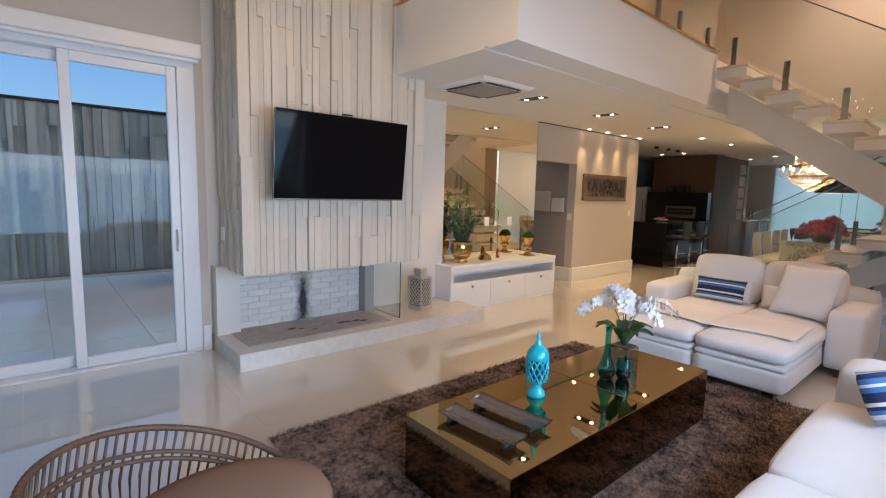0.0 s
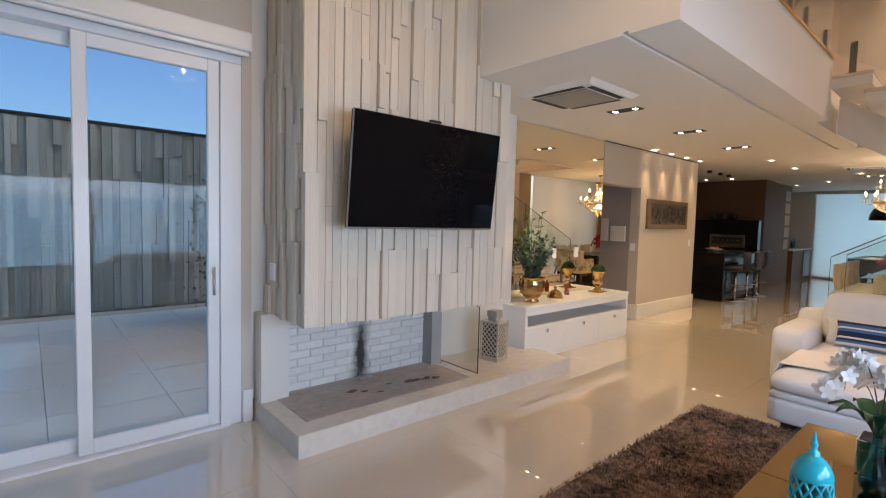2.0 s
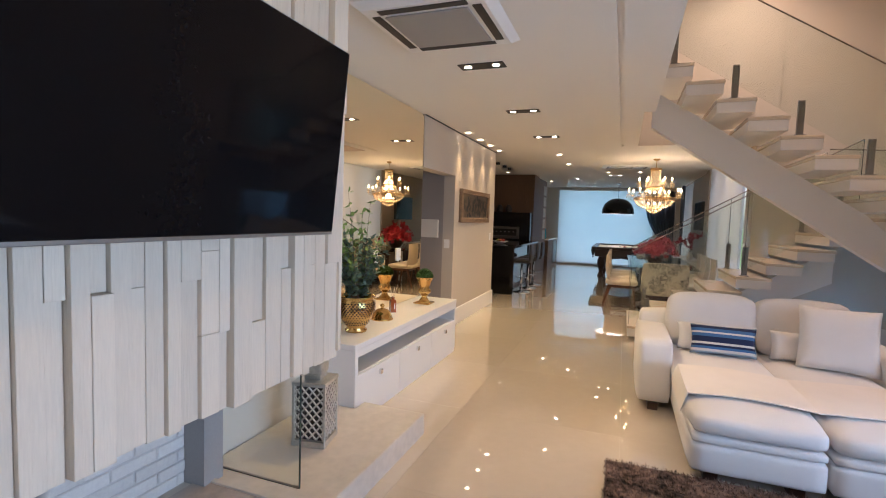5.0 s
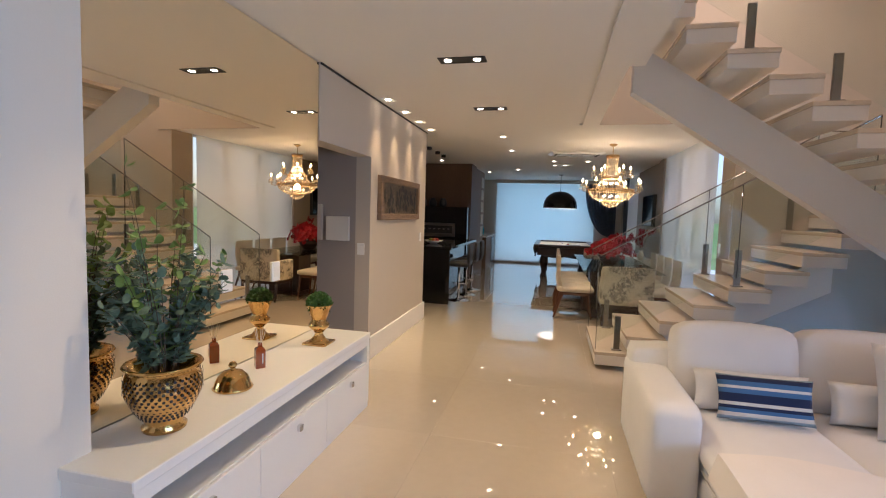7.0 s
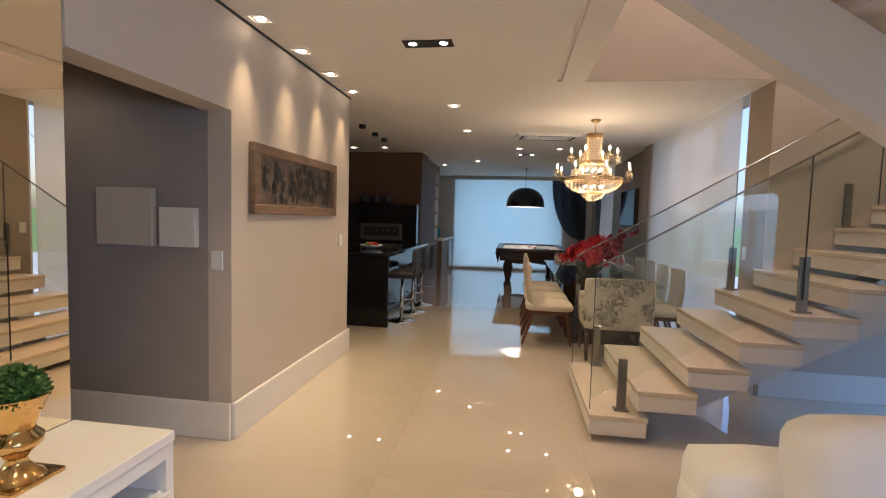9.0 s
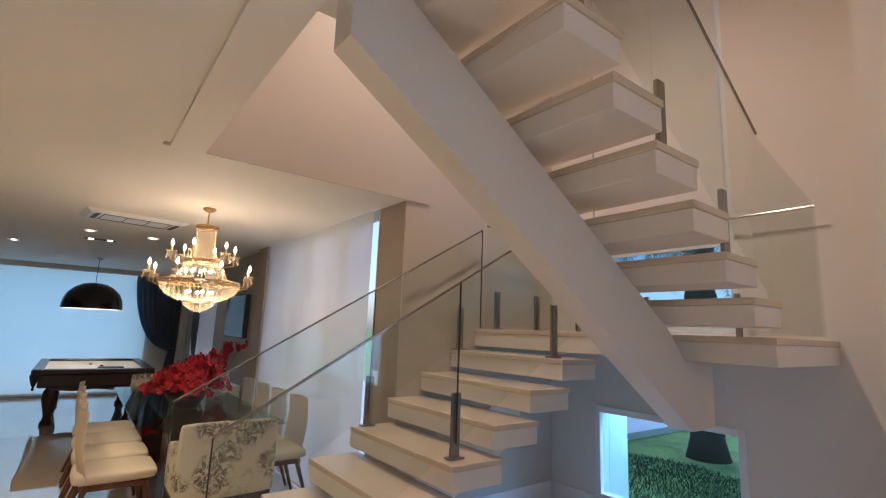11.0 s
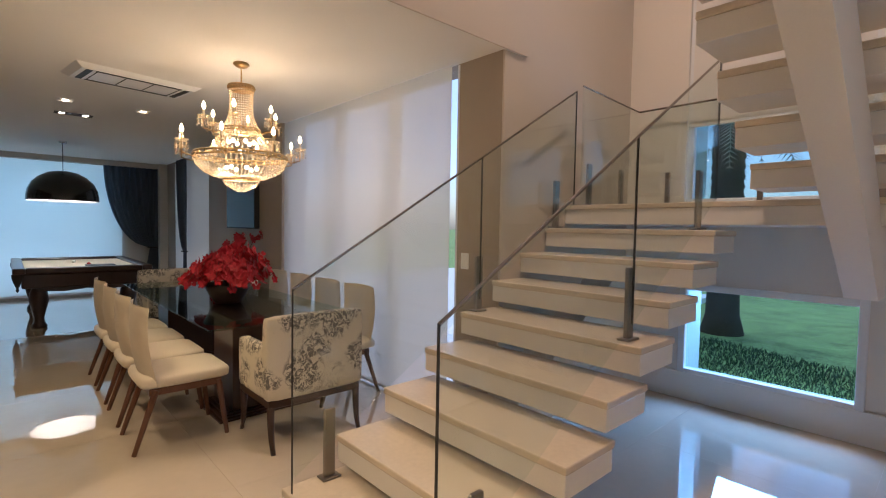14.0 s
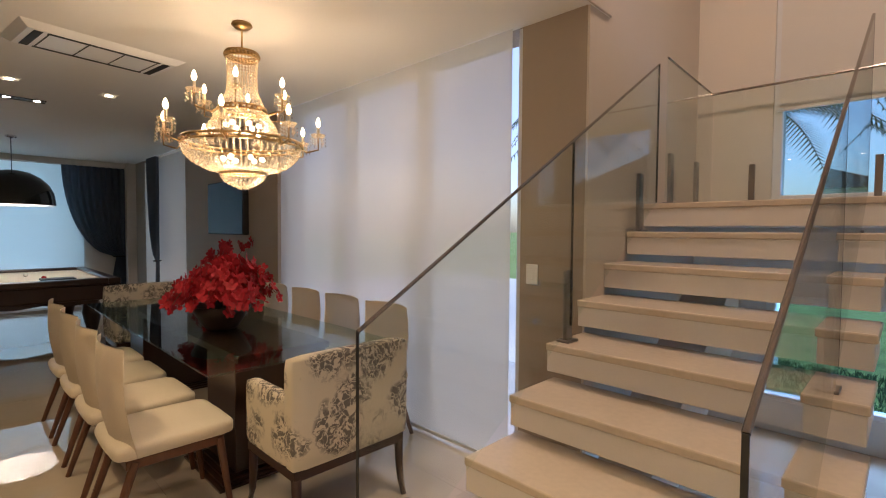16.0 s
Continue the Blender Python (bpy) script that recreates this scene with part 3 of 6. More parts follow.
# lantern on the hearth
lan = thing("lantern", 4.21, 5.33, 0.151, 12, "square pierced silvery metal jar with a lid", "lantern")
lb = bmesh.new()
r = 0.095
for sx, sy, ax in ((0, -1, 0), (0, 1, 0), (-1, 0, 1), (1, 0, 1)):
    for k in range(4):
        for zi in range(6):
            u = -r + r * 2 * (k + 0.5) / 4
            zc = 0.05 + 0.31 * (zi + 0.5) / 6
            for s in (-1, 1):
                p0, p1 = (u - r / 4, zc - s * 0.026), (u + r / 4, zc + s * 0.026)
                q = [(p0[0], sy * r, p0[1]), (p1[0], sy * r, p1[1])] if ax == 0 else [(sx * r, p0[0], p0[1]), (sx * r, p1[0], p1[1])]
                rod(lb, q[0], q[1], 0.006, None, 5)
for sx in (-1, 1):
    for sy in (-1, 1):
        box(lb, sx * r - 0.008, sx * r + 0.008, sy * r - 0.008, sy * r + 0.008, 0, 0.38, 0.002)
box(lb, -r - 0.01, r + 0.01, -r - 0.01, r + 0.01, 0.0, 0.04, 0.004)
box(lb, -r - 0.01, r + 0.01, -r - 0.01, r + 0.01, 0.365, 0.39, 0.004)
M_PEWTER = mat("silvery_metal", (0.62, 0.60, 0.55), 0.35, 0.8, vary=0.2, scale=20, fine=90, bump=0.1)
part("pierced_body", lb, M_PEWTER, lan)
part("inner_tin", block(-r + 0.012, r - 0.012, -r + 0.012, r - 0.012, 0.04, 0.365), mat("dark_tin", (0.07, 0.065, 0.06), 0.6, vary=0.2), lan)
lid = bmesh.new()
box(lid, -0.05, 0.05, -0.05, 0.05, 0.39, 0.42, 0.004)
box(lid, -0.06, 0.06, -0.06, 0.06, 0.42, 0.49, 0.012, 2)
part("lid", lid, M_PEWTER, lan)

# mirror, console and what stands on it
mir = thing("wall_mirror", 5.905, 5.858, 0.602, 0, "large frameless bronze-tinted wall mirror above the console", "mirror")
part("mirror_glass", block(-1.03, 1.03, -0.02, 0.0, 0, 2.09), M_MIRROR, mir)
for px in (5.835, 6.338):
    sp = thing("socket_plate", px, 5.838, 1.06, 0, "small white socket plate fixed on the mirror", "socket", "socket plates")
    part("plate", block(-0.046, 0.046, -0.012, 0.0, 0, 0.132, 0.004), M_WHITE, sp)
    part("insert", block(-0.03, 0.03, -0.0145, -0.0125, 0.03, 0.10), M_TRIM, sp)
con = thing("console", 5.84, 5.60, 0.0, 0, "long white lacquered console with open slot and drop fronts", "console")
for nm, b in (("plinth", (-1.09, 1.10, -0.215, 0.235, 0.0, 0.05)), ("side_panel", (-1.09, -1.05, -0.22, 0.235, 0.05, 0.555)), ("side_panel", (1.06, 1.10, -0.22, 0.235, 0.05, 0.555)),
              ("carcass", (-1.05, 1.06, -0.20, 0.235, 0.05, 0.37)), ("back_panel", (-1.05, 1.06, 0.19, 0.235, 0.37, 0.50)), ("top_rail", (-1.05, 1.06, -0.22, 0.235, 0.50, 0.555)),
              ):
    part(nm, block(*b), M_WHITE, con)
part("top", block(-1.10, 1.105, -0.225, 0.235, 0.556, 0.60, 0.004), M_WHITE, con)
for a, b in ((-1.085, -0.355), (-0.35, 0.37), (0.375, 1.095)):
    dr = part("drop_front", block(a, b, -0.222, -0.202, 0.045, 0.365, 0.003), M_WHITE, con)
    c0 = (a + b) / 2
    part("knob", block(c0 - 0.018, c0 + 0.018, -0.25, -0.222, 0.285, 0.325, 0.008, 2), M_CHROME, dr, "square faceted silvery knob")


def urn(x, y, s, kind):
    """A turned gold vessel on the console."""
    prof = [(0, 0), (0.062, 0), (0.064, 0.012), (0.045, 0.022), (0.028, 0.045), (0.022, 0.06), (0.036, 0.078), (0.056, 0.098), (0.058, 0.115), (0.042, 0.132),
            (0.040, 0.142), (0.050, 0.165), (0.062, 0.20), (0.074, 0.222), (0.078, 0.226), (0.072, 0.226), (0.055, 0.20), (0, 0.19)]
    ob = thing("topiary_urn", x, y, 0.601, 0, "small gold urn with a clipped green topiary ball", "vase")
    bm = lathe(bmesh.new(), [(a * s, b * s) for a, b in prof], 28)
    box(bm, -0.07 * s, 0.07 * s, -0.07 * s, 0.07 * s, 0, 0.012 * s, 0.003)
    part("urn", bm, M_GOLD, ob, smooth=True)
    ball = bmesh.new()
    rr = random.Random(3)
    for _ in range(900):
        v = Vector((rr.gauss(0, 1), rr.gauss(0, 1), abs(rr.gauss(0, 1)) * 0.9 - 0.15)).normalized()
        p = v * 0.066 * s * rr.uniform(0.86, 1.06) + Vector((0, 0, 0.225 * s))
        q = v.to_track_quat("Z", "Y").to_matrix() @ Matrix.Rotation(rr.uniform(0, 6.3), 3, "Z") @ Matrix.Rotation(rr.uniform(-0.9, 0.9), 3, "X")
        e = 0.011 * s
        ball.faces.new([ball.verts.new(p + q @ Vector(c)) for c in ((-e * 0.6, 0, 0), (0, -e * 0.4, e), (e * 0.6, 0, 0), (0, 0, -e))])
    part("topiary", ball, mat("box_leaf", (0.05, 0.12, 0.02), 0.6, vary=0.4, scale=60, fine=200), ob, "dense clipped green leaves")


urn(6.52, 5.60, 1.25, 0)
bell = thing("cloche", 5.60, 5.62, 0.601, 0, "small polished gold dome cloche with a ball knob", "cloche")
part("dome", lathe(bmesh.new(), [(0.098, 0), (0.102, 0.006), (0.094, 0.014), (0.088, 0.035), (0.074, 0.065), (0.05, 0.088), (0.018, 0.098), (0.012, 0.106), (0.02, 0.116), (0.022, 0.126), (0.014, 0.138), (0, 0.142)], 32), M_GOLD, bell, smooth=True)
bot = thing("reed_diffuser", 5.93, 5.68, 0.601, 0, "amber glass diffuser bottle with white label and reeds", "bottle")
part("bottle", lathe(bmesh.new(), [(0, 0), (0.036, 0), (0.038, 0.006), (0.038, 0.11), (0.03, 0.12), (0.015, 0.126), (0.015, 0.15), (0, 0.15)], 4), mat("amber_glass", (0.25, 0.06, 0.015), 0.08, vary=0.1, coat=0.4), bot)
part("paper_label", block(-0.001, 0.001, -0.016, 0.016, 0.03, 0.09), M_WHITE, bot, "white paper label").matrix_local = pose(0.0, -0.028, 0, 0, 0, 90 + 45 - 45)
rd = bmesh.new()
for k in range(5):
    rod(rd, (0, 0, 0.1), (0.035 * math.cos(k * 1.3), 0.035 * math.sin(k * 1.3), 0.24), 0.0018, None, 5)
part("reed", rd, M_STONE_TREAD, bot)

pl = thing("potted_plant", 5.12, 5.60, 0.601, 0, "eucalyptus and green branches in a pierced gold pot", "plant")
pot = lathe(bmesh.new(), [(0, 0), (0.085, 0), (0.088, 0.015), (0.07, 0.03), (0.09, 0.06), (0.125, 0.11), (0.148, 0.17), (0.150, 0.22), (0.138, 0.255), (0.142, 0.27), (0.155, 0.28), (0.150, 0.288), (0.13, 0.28), (0.125, 0.24), (0, 0.23)], 36)
part("pot", pot, M_GOLD, pl, smooth=True)
dots = bmesh.new()
for zi in range(12):
    zz = 0.066 + zi * 0.0155
    rr0 = 0.0965 + 0.0555 * min(1, zi / 7.0) ** 0.8
    for k in range(34):
        a = 2 * math.pi * (k + 0.5 * (zi % 2)) / 34
        m = Matrix.Translation((rr0 * math.cos(a), rr0 * math.sin(a), zz)) @ Matrix.Rotation(a, 4, "Z") @ Matrix.Rotation(math.pi / 2, 4, "Y")
        bmesh.ops.create_circle(dots, cap_ends=True, segments=6, radius=0.0068, matrix=m)
part("pierced_hole", dots, M_MATT, pl, "dark pierced holes")["kind"] = "stuff"
M_EUCA = mat("eucalyptus_leaf", (0.10, 0.16, 0.11), 0.6, vary=0.35, scale=20, fine=80)
M_BRIGHT = mat("bright_leaf", (0.16, 0.26, 0.06), 0.55, vary=0.3, scale=20, fine=80)


def sprays(parent, stems, seed, leaf, reach, height, base_z, material, leaf_name="foliage"):
    rr = random.Random(seed)
    st, lf = bmesh.new(), bmesh.new()
    for k in range(stems):
        a = rr.uniform(0, 2 * math.pi)
        out, up = reach * rr.uniform(0.25, 1.0), height * rr.uniform(0.5, 1.0)
        pts = [Vector((0.05 * math.cos(a) + out * (t ** 1.6) * math.cos(a), 0.05 * math.sin(a) + 0.55 * out * (t ** 1.6) * math.sin(a), base_z + up * (t - 0.12 * t * t * out / reach))) for t in [i / 9 for i in range(10)]]
        tube(st, pts, 0.003, 5, 0.001)
        for i in range(2, 10):
            for s in range(3):
                d = Vector((rr.gauss(0, 1), rr.gauss(0, 1), rr.gauss(0.2, 0.7))).normalized()
                c = pts[i] + d * leaf * 0.9
                q = d.to_track_quat("Y", "Z").to_matrix()
                e = leaf * rr.uniform(0.6, 1.1)
                ring = [lf.verts.new(c + q @ Vector((0.62 * e * math.sin(b), e * math.cos(b), 0.12 * e * math.cos(2 * b)))) for b in (2 * math.pi * j / 8 for j in range(8))]
                lf.faces.new(ring)
    part("stem", st, M_BARK, parent)
    part(leaf_name, lf, material, parent)


sprays(pl, 44, 5, 0.028, 0.27, 0.56, 0.22, M_EUCA, "eucalyptus_leaves")
sprays(pl, 11, 9, 0.030, 0.30, 0.92, 0.24, M_BRIGHT, "green_leaves")

# hall boxes, switches, picture
for x0, x1, z0, z1, lab in ((6.35, 6.75, 1.24, 1.61, "flush white consumer unit door on the taupe hall wall"), (6.05, 6.30, 1.24, 1.49, "small white intercom box on the taupe hall wall")):
    b = thing("wall_box", 8.025, (x0 + x1) / 2, z0, 0, lab, "wall box")
    hw = (x1 - x0) / 2
    part("cover", block(-0.022, 0.024, -hw, hw, 0, z1 - z0, 0.006, 2), M_GREIGE if x0 > 6.3 else M_WALL, b)
for x, y, z, rz in ((8.05, 5.925, 1.10, -90), (9.95, 5.83, 1.15, 0), (10.05, 1.95, 1.16, 180)):
    s = thing("light_switch", x, y, z, rz, "white plastic light switch plate", "switch", "light switches")
    part("plate", block(-0.04, 0.04, -0.009, 0.0, 0, 0.12, 0.003), M_WHITE, s)
    part("rocker", block(-0.018, 0.018, -0.013, -0.009, 0.03, 0.09, 0.002), M_WHITE, s)
pic = thing("framed_picture", 8.98, 5.83, 1.46, 0, "weathered wooden frame round a dark abstract relief", "picture")
M_OLDWOOD = mat("weathered_wood", (0.20, 0.13, 0.08), 0.7, vary=0.4, scale=6, fine=50, bump=0.4, stretch=(1, 1, 6))
fr = bmesh.new()
for b in ((-0.74, 0.74, -0.05, 0, 0, 0.07), (-0.74, 0.74, -0.05, 0, 0.41, 0.48), (-0.74, -0.66, -0.05, 0, 0.07, 0.41), (0.66, 0.74, -0.05, 0, 0.07, 0.41)):
    box(fr, *b, 0.006)
part("frame", fr, M_OLDWOOD, pic)
part("canvas", block(-0.66, 0.66, -0.02, -0.004, 0.07, 0.41), mat("brown_canvas", (0.16, 0.12, 0.085), 0.8, vary=0.6, scale=9, fine=40, bump=0.3), pic)
rel = bmesh.new()
rr = random.Random(8)
for k in range(90):
    cx, cz, s = rr.uniform(-0.58, 0.58), 0.23 + rr.gauss(0, 0.07), rr.uniform(0.018, 0.04)
    cz = min(0.38, max(0.1, cz))
    ring = [rel.verts.new((cx + s * rr.uniform(0.5, 1.2) * math.cos(a), -0.022 - 0.0002 * k, cz + 1.4 * s * rr.uniform(0.5, 1.2) * math.sin(a))) for a in (2 * math.pi * i / 7 for i in range(7))]
    if max(v.co.z for v in ring) < 0.41 and min(v.co.z for v in ring) > 0.07:
        rel.faces.new(ring)
part("dark_stroke", rel, mat("dark_paint", (0.03, 0.025, 0.022), 0.6, vary=0.6, scale=20, fine=60), pic)["kind"] = "stuff"

# ---- staircase: two flights of block treads on a central beam, glass sides ----
stair = thing("staircase", 8.5, 1.8, 0, 0, "white block-tread staircase with beige stone tops and glass sides", "staircase")
SI = stair.matrix_world.inverted()
M_STEPWHITE = mat("white_step_paint", (0.76, 0.73, 0.69), 0.45, vary=0.03, scale=2, fine=120, bump=0.03)


def under(ob, parent):
    """Hang a part that was drawn at its place in the room under its thing."""
    ob.parent = parent
    ob.matrix_parent_inverse = Matrix.Identity(4)
    ob.matrix_basis = SI
    return ob


def step(x0, x1, y0, y1, z):
    t = under(part("tread", block(x0, x1, y0, y1, z - 0.14, z - 0.036, 0.003), M_STEPWHITE), stair)
    s = part("tread_slab", block(x0 - 0.008, x1 + 0.004, y0 - 0.008, y1 + 0.008, z - 0.036, z, 0.007, 2), M_STONE_TREAD, t, "polished beige stone top")
    return t


def low_y(k):
    return 3.52 - 0.3 * (k - 1)


def up_y(k):
    return 1.059 + 0.286 * (k - 10)


def up_z(k):
    return 9 * RISE + 0.19 * (k - 9)


for k in range(1, 9):
    step(8.515, 9.708, low_y(k) - 0.365, low_y(k), k * RISE)
for k in range(10, 18):
    step(7.36, 8.35, up_y(k), up_y(k) + 0.34, up_z(k))
# landing
ld = under(part("landing", block(7.36, 9.715, 0.105, 1.15, 9 * RISE - 0.15, 9 * RISE - 0.036, 0.003), M_STEPWHITE), stair)
part("landing_slab", block(7.352, 9.715, 0.105, 1.158, 9 * RISE - 0.036, 9 * RISE, 0.006, 2), M_STONE_TREAD, ld, "polished beige stone top")
# beams
beam_low = lambda y: 1.96 + 0.665 * (y - 2.4)
beam_top = lambda y: up_z(10) - 0.15 + 0.664 * (y - up_y(10) - 0.34)
ub = prism(bmesh.new(), [(0.86, 9 * RISE - 0.151), (1.20, 9 * RISE - 0.151), (1.36, beam_top(1.36)), (3.40, beam_top(3.40)), (3.40, beam_low(3.40)), (1.14, beam_low(1.14)), (0.86, beam_low(1.14))], "x", 7.81, 7.95)
under(part("upper_beam", ub, M_STEPWHITE), stair)
low_top = lambda y: 4 * RISE - 0.144 + (RISE / 0.3) * (low_y(4) - 0.37 - y)
lbm = prism(bmesh.new(), [(3.10, 0.0), (3.10, low_top(3.10)), (1.15, low_top(1.15)), (1.15, low_top(1.15) - 0.42), (2.70, 0.0)], "x", 9.15, 9.38)
under(part("lower_beam", lbm, M_STEPWHITE), stair)


def pane_yz(name, x, outline, label="clear glass balustrade panel"):
    ob = under(part(name, prism(bmesh.new(), outline, "x", x - 0.005, x + 0.005), M_GLASS), stair)
    ob.visible_shadow = False
    return ob


def rail_yz(x, pts):
    bm = bmesh.new()
    for a, b in zip(pts, pts[1:]):
        if a[0] == b[0]:
            under(part("end_strip", block(x - 0.0055, x + 0.0055, a[0] - 0.002, a[0] + 0.002, a[1], b[1]), M_MATT, None, "dark edge of the glass"), stair)
        else:
            rod(bm, (x, *a), (x, *b), 0.007, None, 10)
    return under(part("cap_rail", bm, M_RAIL, None, "slim dull steel rail"), stair)


nose = lambda y: RISE + (RISE / 0.3) * (3.52 - y)
lo_z = lambda y: nose(y) + 0.03
hi_z = lambda y: 1.16 + 0.592 * (3.52 - y)
for x, cuts, end in ((9.632, (3.51, 2.23, 1.16), 0), (8.605, (3.51, 2.23, 1.15), 1)):
    for a, b in zip(cuts, cuts[1:]):
        pane_yz("glass_panel", x, [(a - 0.004, lo_z(min(a, 3.45))), (a - 0.004, hi_z(a)), (b + 0.004, hi_z(b)), (b + 0.004, lo_z(b))])
    for c in cuts[1:]:
        under(part("end_strip", block(x - 0.0055, x + 0.0055, c - 0.002, c + 0.002, lo_z(c), hi_z(c) - 0.008), M_MATT, None, "dark edge of the glass"), stair)
    rail_yz(x, [(cuts[0], lo_z(min(cuts[0], 3.45)) - 0.1), (cuts[0], hi_z(cuts[0])), (cuts[-1], hi_z(cuts[-1]))])
# landing panels
pane_yz("glass_panel", 9.58, [(1.15, 1.69), (1.15, 2.59), (0.19, 2.55), (0.19, 1.69)])
rail_yz(9.58, [(1.15, 2.59), (0.19, 2.55)])
gp = under(part("glass_panel", block(7.42, 9.57, 0.185, 0.195, 1.69, 2.55), M_GLASS), stair)
gp.visible_shadow = False
under(part("cap_rail", rod(bmesh.new(), (7.40, 0.19, 2.555), (9.58, 0.19, 2.555), 0.009, None, 8), M_RAIL), stair)
# upper flight, outer side and inner side
up_no = lambda y: up_z(10) + (0.19 / 0.286) * (y - 1.06)
for x in (7.40,):
    cuts = (1.1, 2.2, 3.38)
    for a, b in zip(cuts, cuts[1:]):
        pane_yz("glass_panel", x, [(a + 0.004, up_no(a) + 0.03), (b - 0.004, up_no(b) + 0.03), (b - 0.004, up_no(b) + 0.92), (a + 0.004, up_no(a) + 0.92)])
    rail_yz(x, [(1.1, up_no(1.1) + 0.92), (3.38, up_no(3.38) + 0.92)])
pane_yz("glass_panel", 7.40, [(0.20, 1.69), (1.09, 1.69), (1.09, 2.77), (0.20, 2.555)])


def clamp(x, y, z, hh=0.36):
    """A flat steel clamp post on a foot plate."""
    p = under(part("clamp_post", block(x - 0.012, x + 0.012, y - 0.03, y + 0.03, z, z + hh, 0.004), M_STEEL), stair)
    part("foot_plate", block(x - 0.035, x + 0.035, y - 0.05, y + 0.05, z, z + 0.012, 0.003), M_STEEL, p)


for x in (9.655, 8.628):
    clamp(x, 3.30, RISE + 0.001)
    clamp(x, 2.22, 5 * RISE + 0.001)
    clamp(x, 1.37, 8 * RISE + 0.001)
for x in (9.3, 8.6, 7.9):
    p = under(part("clamp_post", block(x - 0.02, x + 0.02, 0.20, 0.225, 9 * RISE + 0.001, 9 * RISE + 0.32, 0.004), M_STEEL), stair)
clamp(9.61, 0.98, 9 * RISE + 0.001, 0.34)
clamp(9.61, 0.45, 9 * RISE + 0.001, 0.34)
for k in (11, 13, 15, 17):
    clamp(7.423, up_y(k) + 0.18, up_z(k) + 0.001, 0.34)

# gallery edge above the living room
gal = thing("gallery_balustrade", 5.4, 3.42, 3.373, 0, "frameless clear glass gallery balustrade with steel clamps", "balustrade")
for a, b in ((-1.82, -0.60), (-0.59, 0.62), (0.63, 1.90)):
    g = part("glass_panel", block(a, b, -0.005, 0.005, 0.02, 0.95), M_GLASS, gal)
    g.visible_shadow = False
    for u in (a + 0.25, b - 0.25):
        part("clamp_post", block(u - 0.025, u + 0.025, -0.02, 0.02, 0.0, 0.22, 0.004), M_STEEL, gal)
part("cap_rail", rod(bmesh.new(), (-1.82, 0, 0.955), (1.90, 0, 0.955), 0.011, None, 8), M_STEEL, gal)
g = part("glass_panel", block(-1.825, -1.815, 0.02, 2.2, 0.02, 0.95), M_GLASS, gal)
g.visible_shadow = False

# ---- lounge: rug, coffee table, sofas, rattan chair ----
rug = part("rug", block(1.75, 4.98, 1.20, 3.66, 0.0, 0.022, 0.008), M_RUG)
tagged(rug, "thick brown shag rug with paler worn patches", "rug")
gen = np.random.default_rng(3)
N = 52000
base = np.column_stack((gen.uniform(1.74, 4.99, N), gen.uniform(1.19, 3.67, N), np.full(N, 0.020)))
lean = np.column_stack((gen.normal(0.006, 0.010, N), gen.normal(0.004, 0.010, N), gen.uniform(0.012, 0.024, N)))
ang = gen.uniform(0, np.pi, N)
side = np.column_stack((np.cos(ang), np.sin(ang), np.zeros(N))) * gen.uniform(0.0025, 0.005, N)[:, None]
verts = np.stack((base - side, base + side, base + lean), 1).reshape(-1, 3)
me = bpy.data.meshes.new("shag")
me.from_pydata(verts.tolist(), [], np.arange(3 * N).reshape(-1, 3).tolist())
me.materials.append(M_RUG)
pile = new("shag", me)
pile.parent = rug
pile["kind"] = "stuff"

tab = thing("coffee_table", 3.12, 2.415, 0.023, 0, "low square-edged coffee table clad in bronze mirror glass", "table")
for a, b in ((-0.99, 0.128), (0.134, 1.0)):
    bd = part("table_block", block(a, b, -0.358, 0.358, 0.03, 0.372, 0.002), M_BRONZE_SIDE, tab, "bronze mirror glass sides, coloured darker for their dim reflections")
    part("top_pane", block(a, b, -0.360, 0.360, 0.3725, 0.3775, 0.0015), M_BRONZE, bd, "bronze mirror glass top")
    part("plinth", block(a + 0.05, b - 0.05, -0.315, 0.315, 0.0, 0.03), M_MATT, bd)
TT = 0.4015


def jar(x, y):
    ob = thing("lidded_jar", x, y, TT, 20, "turquoise ceramic pierced jar with a pointed lid", "jar")
    ob.matrix_world = pose(x, y, TT, 0, 0, 20) @ Matrix.Diagonal((0.80, 0.80, 1.0, 1.0))
    part("foot", lathe(bmesh.new(), [(0, 0), (0.062, 0), (0.066, 0.012), (0.060, 0.03), (0.040, 0.045), (0.034, 0.06), (0.045, 0.075), (0.060, 0.085), (0.064, 0.095), (0, 0.095)], 32), M_TEAL, ob, smooth=True)
    lat = bmesh.new()
    for k in range(12):
        for s in (-1, 1):
            pts = []
            for i in range(9):
                t = i / 8
                a = 2 * math.pi * (k + s * 2.0 * t) / 12
                rad = 0.062 + 0.016 * math.sin(math.pi * (0.15 + 0.6 * t))
                pts.append((rad * math.cos(a), rad * math.sin(a), 0.095 + 0.125 * t))
            tube(lat, pts, 0.0058, 6)
    part("pierced_body", lat, M_TEAL, ob, smooth=True)
    part("liner", lathe(bmesh.new(), [(0.05, 0.095), (0.058, 0.16), (0.056, 0.22)], 24), mat("dark_teal_inside", (0.004, 0.08, 0.10), 0.4, vary=0.2), ob, smooth=True)
    part("lid", lathe(bmesh.new(), [(0.078, 0.218), (0.082, 0.226), (0.080, 0.24), (0.070, 0.262), (0.050, 0.286), (0.030, 0.30), (0.022, 0.305), (0.024, 0.315), (0.013, 0.322), (0.012, 0.335), (0.017, 0.343), (0.010, 0.352), (0.009, 0.362), (0.003, 0.388), (0, 0.392)], 32), M_TEAL, ob, smooth=True)


